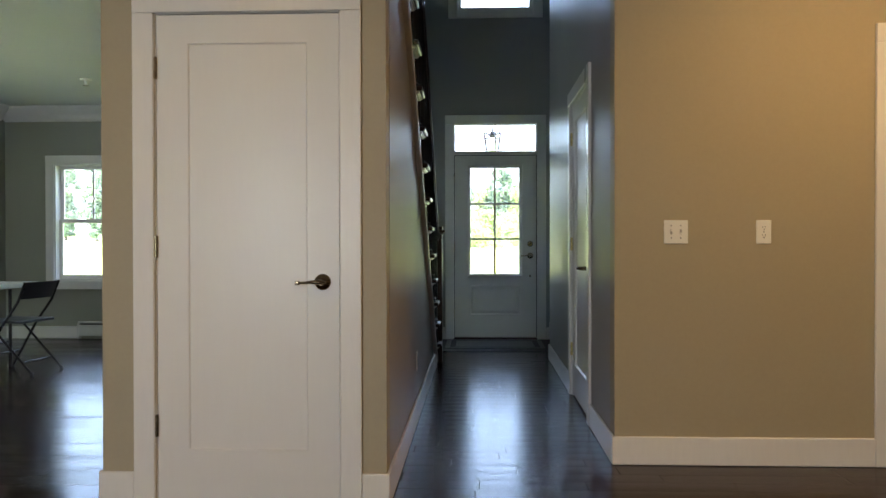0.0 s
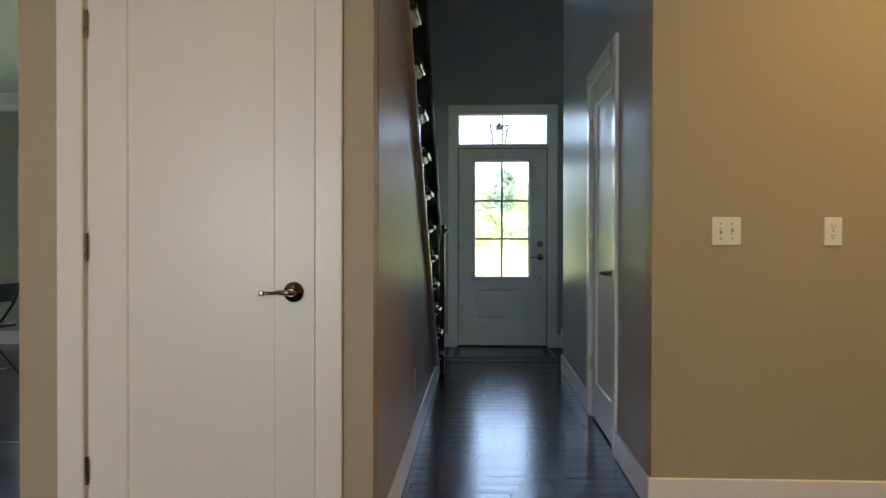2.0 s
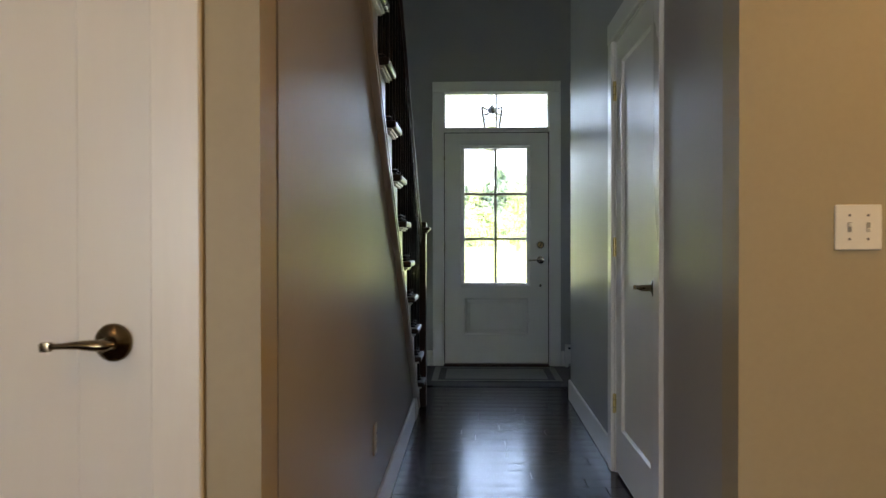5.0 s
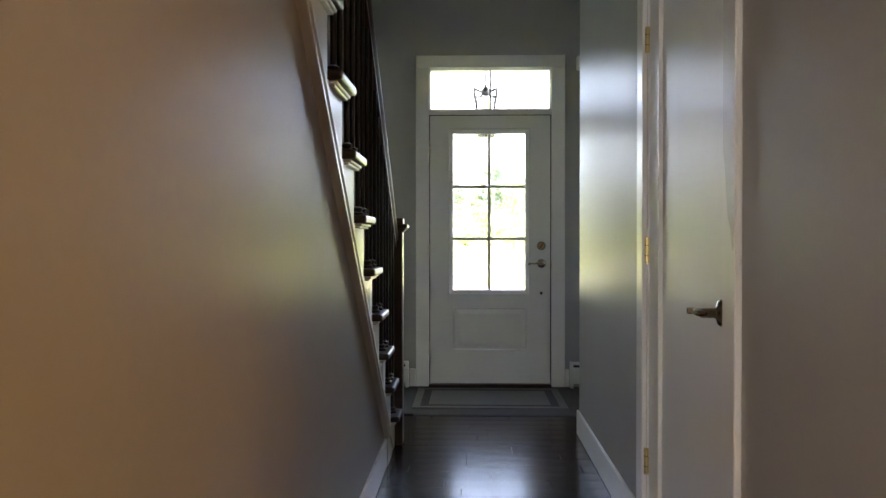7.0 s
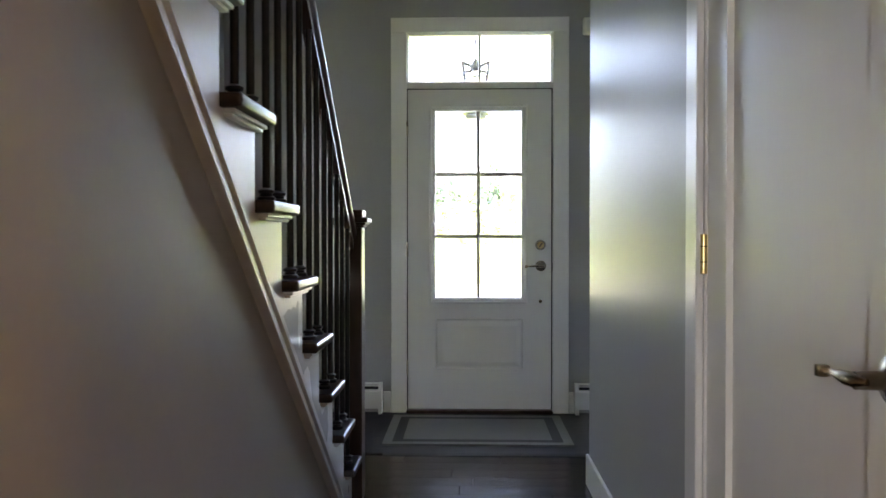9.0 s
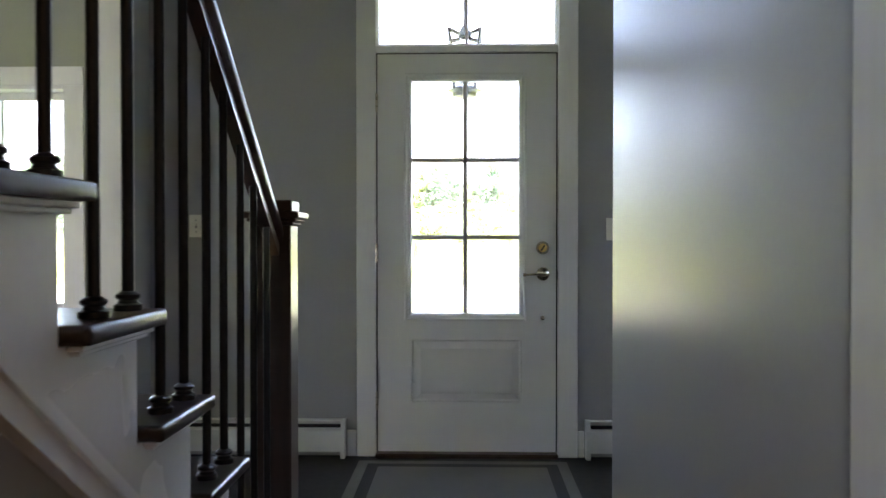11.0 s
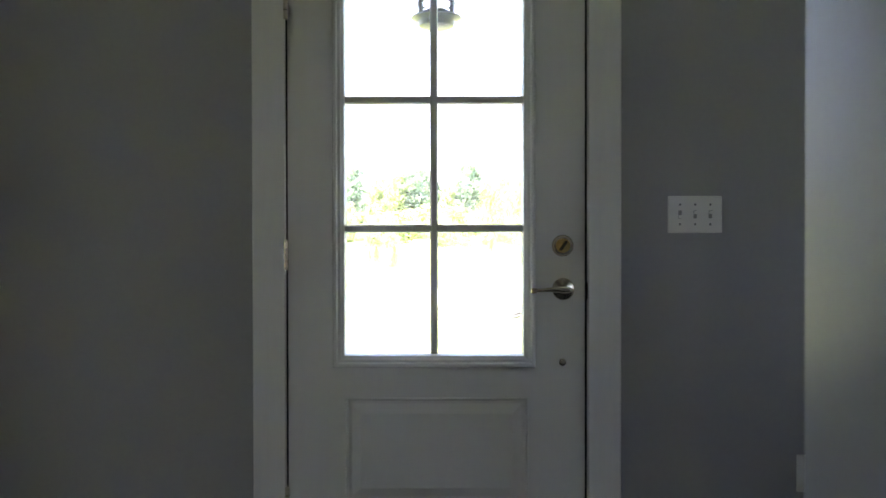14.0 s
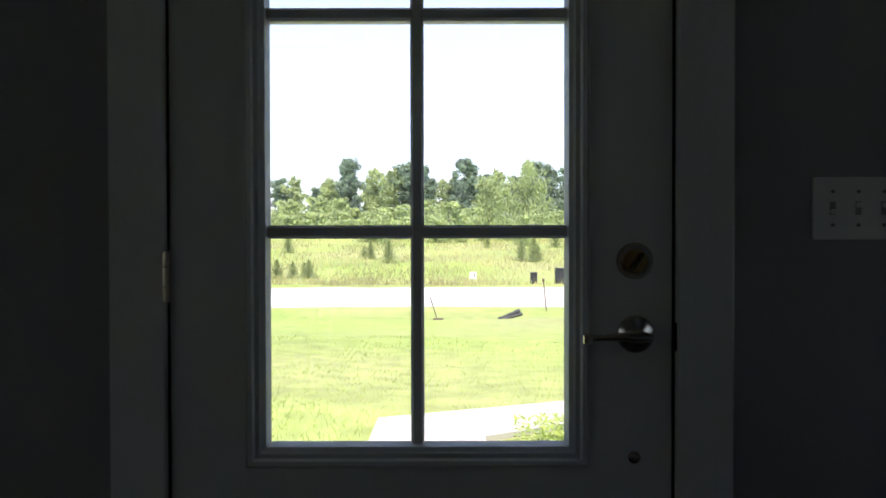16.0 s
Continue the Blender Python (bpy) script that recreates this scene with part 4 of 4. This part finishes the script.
lantern = thing("porch_lantern", (0.868, 10.74, 3.30), "dark metal hanging porch lantern", "lantern")
LX, LY = 0.868, 10.74
part("rod", tube([(LX, LY, 2.47), (LX, LY, 3.299)], 0.008, 8), iron, lantern)
part("canopy", turned([(0.06, 3.299), (0.058, 3.28), (0.02, 3.27)], 16, m=pose(LX, LY, 0)), iron, lantern, smooth=True)
part("hub", turned([(0.022, 2.385), (0.045, 2.40), (0.045, 2.425), (0.012, 2.475)], 14, m=pose(LX, LY, 0)), iron, lantern, smooth=True)
for sx in (-1, 1):
    for sy in (-1, 1):
        part("top_strut", tube([(LX + sx * 0.012, LY + sy * 0.010, 2.410), (LX + sx * 0.102, LY + sy * 0.030, 2.452), (LX + sx * 0.104, LY + sy * 0.030, 2.372), (LX + sx * 0.030, LY + sy * 0.012, 2.385)], 0.011, 6), iron, lantern)
        part("post", tube([(LX + sx * 0.102, LY + sy * 0.030, 2.45), (LX + sx * 0.085, LY + sy * 0.060, 2.33), (LX + sx * 0.070, LY + sy * 0.060, 2.20), (LX + sx * 0.068, LY + sy * 0.058, 2.055)], 0.011, 6), iron, lantern)
for z0, r0 in ((2.335, 0.088), (2.12, 0.082)):
    ring = bmesh.new()
    pts = [(LX + r0 * math.cos(i * math.pi / 10), LY + r0 * math.sin(i * math.pi / 10), z0) for i in range(21)]
    tube(pts, 0.006, 6, ring)
    part("cage_ring", ring, iron, lantern)
part("base", turned([(0.060, 2.012), (0.078, 2.020), (0.084, 2.040), (0.112, 2.056), (0.110, 2.062), (0.080, 2.066), (0.072, 2.080)], 24, m=pose(LX, LY, 0)), iron, lantern, smooth=True)
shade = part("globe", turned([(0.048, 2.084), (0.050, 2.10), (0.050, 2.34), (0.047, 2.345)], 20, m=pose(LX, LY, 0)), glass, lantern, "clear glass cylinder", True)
shade.visible_shadow = False


def ground_z(x, y):
    if y < 11.5:
        z = -0.40
    elif y < 40:
        z = -0.40 - 0.0439 * (y - 11.5)
    elif y < 50:
        z = -1.65 + 0.022 * (y - 40)
    elif y < 160:
        z = -1.43 + 0.0394 * (y - 50)
    else:
        z = 2.90 + 0.012 * (y - 160)
    if y > 12.5 and not 38.6 < y < 50.4:
        amp = min(1.0, (y - 12.5) / 10)
        z += amp * 0.10 * noise.noise(Vector((x * 0.16, y * 0.16, 1.3))) + amp * 0.03 * noise.noise(Vector((x * 0.9, y * 0.9, 4.1)))
    if 33.0 < y < 38.6:
        z -= 0.16 * math.sin((y - 33.0) / 5.6 * math.pi)
    return z


def sheet(xs, ys, lift=0.0, ragged=0.0):
    bm = bmesh.new()
    rows = []
    for y in ys:
        edge = ragged if y in (ys[0], ys[-1]) else 0.0
        rows.append([bm.verts.new((x, y + edge * noise.noise(Vector((x * 0.35, y, 7.7))), ground_z(x, y) + (lift if not edge else 0.004))) for x in xs])
    for a, b in zip(rows, rows[1:]):
        for i in range(len(xs) - 1):
            bm.faces.new((a[i], a[i + 1], b[i + 1], b[i]))
    return bm


gx = [-1500, -700, -300, -150, -100, -70] + [-50 + 1.25 * i for i in range(81)] + [70, 100, 150, 300, 700, 1500]
gy = [-900, -300, -80, -20, 5, 9.9, 11.5] + [12 + 0.6 * i for i in range(65)] + [52 + 4 * i for i in range(40)] + [230, 300, 450, 700, 1100, 1700]
structure("ground", sheet(gx, gy), grass_mat, "uneven summer grass field sloping to the road", "ground", True)
structure("road", sheet([-900, -200, -60] + [-50 + 1.0 * i for i in range(101)] + [60, 200, 900], [40.2, 42, 45, 48, 49.2], 0.02, 0.7), road_mat, "pale sunlit country road", "road")
walk_pts = [(0.34, 11.3), (1.26, 11.3), (1.26, 14.75), (2.3, 15.55), (5.0, 17.0), (9.0, 18.6), (9.0, 19.8), (4.5, 17.95), (2.17, 16.6), (0.34, 15.6)]
bm = bmesh.new()
top = [bm.verts.new((x, y, ground_z(x, y) + 0.05)) for x, y in walk_pts]
bot = [bm.verts.new((x, y, ground_z(x, y) - 0.2)) for x, y in walk_pts]
bm.faces.new(top)
for i in range(len(top)):
    j = (i + 1) % len(top)
    bm.faces.new((top[i], bot[i], bot[j], top[j]))
bmesh.ops.triangulate(bm, faces=[f for f in bm.faces if len(f.verts) > 4])
bmesh.ops.recalc_face_normals(bm, faces=bm.faces)
structure("path", bm, concrete, "pale concrete front walk curving through the grass", "path")

rnd = random.Random(7)


def on_walk(x, y):
    return (0.25 < x < 1.35 and y < 15.7) or (y - (15.5 + 0.5 * (x - 0.3)) < 0.25 and y - (14.0 + 0.52 * (x - 0.3)) > -0.1 and x > 0.3)


verts, faces = [], []


def blade(x, y, h, w, lean):
    a = rnd.uniform(0, 2 * math.pi)
    z = ground_z(x, y) - 0.01
    dx, dy = math.cos(a) * w, math.sin(a) * w
    lx, ly = rnd.uniform(-lean, lean), rnd.uniform(-lean, lean)
    k = len(verts)
    verts.extend([(x - dx, y - dy, z), (x + dx, y + dy, z), (x + lx, y + ly, z + h)])
    faces.append((k, k + 1, k + 2))


for _ in range(26000):
    y = 12.4 + 13 * rnd.random() ** 2
    x = 0.9 + rnd.uniform(-1, 1) * (1.2 + (y - 8) * 0.28)
    if not on_walk(x, y):
        tall = 1 + 0.6 * noise.noise(Vector((x * 0.5, y * 0.5, 0)))
        blade(x, y, rnd.uniform(0.025, 0.07) * tall, 0.0028 + 0.0003 * (y - 12), 0.05)
me = bpy.data.meshes.new("grass")
me.from_pydata(verts, [], faces)
me.materials.append(blade_mat)
tagged(new("grass", me), "long green and straw-coloured lawn grass", "grass", kind="stuff")

verts, faces = [], []
while len(verts) < 66000:
    y = 50.6 + 50 * rnd.random() ** 1.6
    x = 0.9 + rnd.uniform(-1, 1) * (2 + (y - 8) * 0.33)
    if noise.noise(Vector((x * 0.25, y * 0.12, 9.1))) + rnd.uniform(-0.5, 0.5) > -0.1:
        blade(x, y, rnd.uniform(0.14, 0.42), 0.02 + 0.0004 * (y - 50), 0.16)
me = bpy.data.meshes.new("meadow_grass")
me.from_pydata(verts, [], faces)
me.materials.append(meadow_mat)
tagged(new("meadow_grass", me), "tall straw and yellow-green meadow grass beyond the road", "grass", kind="stuff")

verts, faces = [], []
for _ in range(9000):
    x, y = rnd.gauss(2.1, 0.5), rnd.gauss(14.5, 0.35)
    if on_walk(x, y) or x < 1.45:
        continue
    h = 0.02 + 0.26 * rnd.random() ** 1.6
    z = ground_z(x, y) + h
    s, a, b = rnd.uniform(0.014, 0.032), rnd.uniform(0, 6.3), rnd.uniform(-0.6, 0.6)
    k = len(verts)
    c, d = math.cos(a) * s, math.sin(a) * s
    verts.extend([(x - c, y - d, z - b * s), (x + d * 0.5, y - c * 0.5, z), (x + c, y + d, z + b * s), (x - d * 0.5, y + c * 0.5, z)])
    faces.append((k, k + 1, k + 2, k + 3))
me = bpy.data.meshes.new("weeds")
me.from_pydata(verts, [], faces)
me.materials.append(blade_mat)
tagged(new("weeds", me), "leafy green weeds beside the front walk", "weeds", kind="stuff")


def tree(name, at, height, spread, mat, label, seed, droop=0.0, leaves=10000, leaf=0.17, bare=0.06, category="tree"):
    """A tapered trunk with limbs and a crown of small leaf clumps with gaps."""
    r = random.Random(seed)
    t = thing(name, (0, 0, 0), label, category, "trees along the field")
    trunk = bmesh.new()
    tube([(0, 0, -0.3), (0.05, 0.02, height * 0.3), (-0.06, 0.05, height * 0.6), (0.03, 0, height * 0.88)], [height * 0.020, height * 0.015, height * 0.009, height * 0.002], 7, trunk)
    lobes = []
    for i in range(64):
        f = (i + r.random()) / 64
        h = height * (bare + 0.04 + (0.94 - bare) * f)
        a = r.uniform(0, 2 * math.pi)
        env = max(0.2, math.sin(math.pi * (0.20 + 0.70 * f)) ** 0.6)
        d = spread * env * r.uniform(0.05, 0.90)
        c = Vector((math.cos(a) * d, math.sin(a) * d, h))
        lobes.append((c, spread * env * r.uniform(0.20, 0.36), height * r.uniform(0.035, 0.07)))
        if i % 6 == 0:
            tube([(0, 0, h * 0.72), c * 0.5 + Vector((0, 0, h * 0.40)), c], [height * 0.005, height * 0.003, height * 0.001], 5, trunk)
    lobes.append((Vector((0, 0, height * 0.9)), spread * 0.30, height * 0.06))
    part("trunk", trunk, bark, t)
    vs, fs = [], []
    for _ in range(leaves):
        c, rr, rz_ = lobes[r.randrange(len(lobes))]
        v = Vector((r.gauss(0, 1), r.gauss(0, 1), r.gauss(0, 1))) * 0.62
        p = c + Vector((v.x * rr, v.y * rr, v.z * rz_))
        if droop:
            p.z -= droop * height * (r.random() ** 2) * 0.30
        face = (v + Vector((p.x, p.y, 0)) * (0.5 / spread) + Vector((0, 0, 0.5)) + Vector((r.uniform(-1, 1), r.uniform(-1, 1), r.uniform(-1, 1))) * 0.6).normalized()
        n1 = Matrix.Rotation(r.uniform(0, 6.283), 3, face) @ face.orthogonal().normalized()
        n2 = face.cross(n1)
        s = leaf * r.uniform(0.5, 1.25)
        n1, n2 = n1 * s, n2 * s * (0.6 if not droop else 0.4)
        if droop:
            n1.z -= s * 0.9
        k = len(vs)
        vs.extend([tuple(p - n1), tuple(p - n2), tuple(p + n1), tuple(p + n2)])
        fs.append((k, k + 1, k + 2, k + 3))
    me = bpy.data.meshes.new("crown")
    me.from_pydata(vs, [], fs)
    me.materials.append(mat)
    crown_ob = new("crown", me)
    crown_ob.parent = t
    t.matrix_basis = pose(*at)
    return t


def set_down(x, y):
    return x, y, ground_z(x, y) - 0.1


deciduous = "tall leafy green tree at the far field edge"
proto = [tree("tree", set_down(*p), h, s, leaf_dark, deciduous, 11 + i, leaves=6000, leaf=0.26) for i, (p, h, s) in enumerate((
    ((-14.6, 148), 11.6, 2.7), ((-5.0, 150), 11.2, 3.6), ((5.0, 149), 11.6, 2.9)))]
proto += [tree("tree", set_down(*p), h, s, leaf_light, "pale green feathery tree at the far field edge", 31 + i, leaves=3200, leaf=0.24) for i, (p, h, s) in enumerate((
    ((-9.6, 142), 9.6, 2.4), ((-24.5, 150), 8.6, 2.4), ((10.5, 150), 9.8, 2.2)))]
willow = tree("willow_tree", set_down(11.6, 112), 9.6, 3.9, leaf_light, "pale green weeping willow in the field", 51, 0.9, 6500, 0.20, 0.02)
willow2 = tree("willow_tree", set_down(6.6, 108), 7.4, 2.5, leaf_light, "pale green weeping willow in the field", 52, 0.9, 4500, 0.19, 0.02)
spots = [(-21.0, 152, 1, 0.62), (-18.0, 150, 4, 0.95), (-15.9, 156, 3, 0.9), (-11.2, 156, 4, 0.75), (-7.2, 150, 5, 1.02), (-3.2, 156, 0, 0.95), (-1.2, 152, 2, 0.72),
         (1.0, 152, 3, 0.86), (2.7, 154, 1, 0.72), (7.2, 156, 5, 0.78), (8.8, 155, 0, 0.80), (14.0, 156, 1, 0.80), (16.6, 150, 0, 0.97), (19.0, 152, 2, 0.92),
         (-20.0, 161, 4, 1.0), (-16.4, 160, 5, 0.85), (-12.6, 161, 3, 0.9), (-8.9, 162, 4, 1.1), (-5.8, 161, 3, 0.85), (-1.9, 161, 4, 1.0), (3.2, 161, 5, 0.9), (6.9, 162, 3, 0.8), (10.6, 161, 4, 1.05), (15.2, 160, 3, 0.9),
         (-27, 151, 1, 0.75), (-31, 153, 0, 0.8), (-36, 151, 2, 0.85), (22.5, 150, 1, 0.9), (26, 152, 0, 0.95),
         (-48, 120, 1, 0.9), (-54, 118, 0, 0.95), (-60, 121, 2, 0.9), (-66, 119, 1, 1.0), (-43, 124, 5, 1.0), (-72, 120, 0, 0.9), (-39, 118, 4, 1.0)]
for x, y, which, sc in spots:
    c = copy_thing(proto[which], pose(0, 0, 0))
    c.scale = (sc, sc, sc)
    c.matrix_basis = pose(*set_down(x, y), 0, 0, (x * 47 + y * 13) % 360) @ Matrix.Diagonal((sc, sc, sc, 1))
bush = tree("bush", set_down(-8.0, 118), 3.2, 2.2, leaf_light, "low yellow-green shrub in the tall grass", 71, 0, 1500, 0.17, 0.0, "bush")
for i in range(110):
    x, y = -30 + i * 0.5 + rnd.uniform(-0.8, 0.8), rnd.uniform(88, 147)
    sc = rnd.choice((0.35, 0.5, 0.6, 0.8, 1.0, 1.35))
    c = copy_thing(bush, pose(0, 0, 0))
    c.matrix_basis = pose(*set_down(x, y), 0, 0, rnd.uniform(0, 360)) @ Matrix.Diagonal((sc, sc, sc * rnd.uniform(0.7, 1.2), 1))


def cedar(at, height, spread, seed):
    r = random.Random(seed)
    t = thing("cedar", (0, 0, 0), "small dark green cedar in the tall grass", "conifer", "cedars in the field")
    part("trunk", tube([(0, 0, -0.2), (0, 0, height * 0.9)], [height * 0.02, height * 0.004], 6), bark, t)
    vs, fs = [], []
    for _ in range(1500):
        h = r.random() ** 1.3
        d = spread * (1 - h) ** 0.6 * r.uniform(0.1, 1.0) * (1 + 0.5 * noise.noise(Vector((h * 6, seed, r.random() * 3))))
        a = r.uniform(0, 6.283)
        p = Vector((math.cos(a) * d, math.sin(a) * d, height * (0.04 + 0.96 * h) - 0.12 * d))
        o = Vector((math.cos(a), math.sin(a), r.uniform(0.0, 0.9))).normalized() * height * r.uniform(0.05, 0.14)
        s = o.cross(Vector((0, 0, 1))).normalized() * height * 0.018
        k = len(vs)
        vs.extend([tuple(p - o * 0.4 - s), tuple(p - o * 0.4 + s), tuple(p + o)])
        fs.append((k, k + 1, k + 2))
    me = bpy.data.meshes.new("needles")
    me.from_pydata(vs, [], fs)
    me.materials.append(cedar_mat)
    ob = new("needles", me)
    ob.parent = t
    t.matrix_basis = pose(*at)
    return t


ced = cedar(set_down(-2.8, 66), 1.65, 0.85, 5)
for x, y, sc in ((-4.4, 70, 0.85), (-5.0, 71, 0.6), (-8.3, 54.5, 0.72), (-7.5, 55, 0.62), (-6.5, 54.5, 0.70), (-7.0, 56, 0.55), (5.1, 85, 0.8), (6.6, 68, 0.95), (7.4, 67, 1.05), (7.9, 69, 0.8),
                 (-16, 84, 1.2), (-12, 78, 1.0), (11.5, 86, 1.4), (14.2, 83, 1.2), (-11, 60, 0.8)):
    c = copy_thing(ced, pose(0, 0, 0))
    c.matrix_basis = pose(*set_down(x, y), 0, 0, x * 40) @ Matrix.Diagonal((sc, sc, sc, 1))

# roadside bits
stake = thing("rake", (0.78, 35, ground_z(0.78, 35)), "thin rake-like stake leaning in the grass", "garden rake")
gz = ground_z(0.45, 35.0)
part("handle", tube([(0.53, 35.0, gz + 0.72), (0.75, 35.0, gz + 0.04)], 0.016, 6), bark, stake)
part("rake_head", box(0.63, 0.95, 34.95, 35.05, gz + 0.001, gz + 0.06, 0.01), bark, stake)
mk = thing("road_marker", (4.62, 38.2, ground_z(4.62, 38.2)), "thin weathered red road marker pole", "marker post")
mz = ground_z(4.62, 38.2)
part("pole", tube([(4.69, 38.2, mz - 0.05), (4.57, 38.2, mz + 1.16)], 0.018, 6), marker_red, mk)
part("reflector", box(4.53, 4.61, 38.17, 38.20, mz + 1.08, mz + 1.18), marker_red, mk)


def utility_box(x, y, w, h):
    z = ground_z(x, y)
    u = thing("utility_box", (x, y, z), "dark green metal utility pedestal beside the road", "utility box", "utility boxes")
    part("body", box(x - w / 2, x + w / 2, y - w / 2, y + w / 2, z - 0.05, z + h, 0.02), black_plastic, u)
    part("lid", box(x - w / 2 - 0.02, x + w / 2 + 0.02, y - w / 2 - 0.02, y + w / 2 + 0.02, z + h + 0.001, z + h + 0.06, 0.02), black_plastic, u)


utility_box(5.68, 51.5, 0.34, 0.55)
utility_box(7.08, 51.5, 0.55, 0.75)
sg = thing("roadside_sign", (2.55, 52, ground_z(2.55, 52)), "small white roadside sign on a thin post", "sign")
sz = ground_z(2.55, 52)
part("board", box(2.36, 2.72, 51.98, 52.0, sz + 0.25, sz + 0.60), sign_white, sg)
part("mark", box(2.60, 2.66, 51.970, 51.979, sz + 0.32, sz + 0.54), dark_slot, sg)
part("post", tube([(2.54, 52.02, sz - 0.05), (2.54, 52.02, sz + 0.62)], 0.02, 6), bark, sg)
cv = thing("culvert_end", (3.2, 34.2, ground_z(3.2, 34.2)), "grey corrugated culvert pipe end in the ditch", "culvert")
cz = ground_z(3.2, 34.2)
pipe = bmesh.new()
pts = [(2.72 + i * 0.04, 34.2 + i * 0.012, cz + 0.02 + 0.016 * i) for i in range(17)]
tube(pts, [0.062 + 0.006 * (i % 2) for i in range(17)], 14, pipe)
part("pipe", pipe, rusty_pipe, cv, smooth=True)
part("pipe", tube([(2.80, 34.05, cz + 0.02), (3.10, 34.08, cz + 0.11), (3.42, 34.12, cz + 0.20)], 0.05, 12), rusty_pipe, cv, smooth=True)
part("flange", moved(turned([(0.08, 0), (0.08, 0.03)], 16), pose(2.69, 34.2, cz + 0.02, 0, -72, 0)), rusty_pipe, cv)

# ---- floor planks ----
PW, GAP, END_GAP = 0.127, 0.0012, 0.0034
lengths = (0.48, 0.66, 0.84, 1.02, 1.20)
plank_mesh = {}
for ln in lengths:
    bm = box(-ln / 2 + END_GAP / 2, ln / 2 - END_GAP / 2, -PW / 2 + GAP / 2, PW / 2 - GAP / 2, -0.0055, 0.0, 0.0)
    es = [e for e in bm.edges if all(v.co.z > -0.001 for v in e.verts)]
    bmesh.ops.bevel(bm, geom=es, offset=0.0006, segments=1, affect="EDGES")
    me = bpy.data.meshes.new("plank")
    bm.to_mesh(me)
    bm.free()
    me.materials.append(floor_wood)
    plank_mesh[ln] = me
rest_v, rest_f = [], []
y = BACK + PW / 2
pr = random.Random(3)
while y < FRONT + 0.02:
    x = DIN_L - pr.choice((0.0, 0.02, 0.04, 0.06))
    limit = 3.41 if y > RIGHT_Y + 0.07 else ROOM_R + 0.1
    while x < limit - 0.02:
        ln = pr.choice(lengths)
        if x > 2.2:
            ln = min(ln, limit - x)
        xc = x + ln / 2
        hall = 3.5 < y < FRONT and x < HALL_R and x + ln > HALL_L
        foyer = HALL_END < y and HALL_R <= x < 2.2
        if (hall or foyer) and y < FRONT:
            ob = new("plank", plank_mesh[ln])
            ob.location = (xc, y, pr.uniform(-0.0006, 0.0))
            ob.parent = floor
        else:
            k, a, b = len(rest_v), ln / 2 - END_GAP / 2, PW / 2 - GAP / 2
            zt = pr.uniform(-0.0006, 0)
            rest_v.extend([(xc + sx * (a - i), y + sy * (b - i), z) for i, z in ((0, zt - 0.0010), (0.0010, zt)) for sx, sy in ((-1, -1), (1, -1), (1, 1), (-1, 1))])
            rest_f.append((k + 4, k + 5, k + 6, k + 7))
            rest_f.extend([(k + s, k + (s + 1) % 4, k + 4 + (s + 1) % 4, k + 4 + s) for s in range(4)])
        x += ln
    y += PW
me = bpy.data.meshes.new("planks_beyond")
me.from_pydata(rest_v, [], rest_f)
me.materials.append(floor_wood)
ob = new("planks_beyond", me)
ob.parent = floor
ob["kind"] = "stuff"
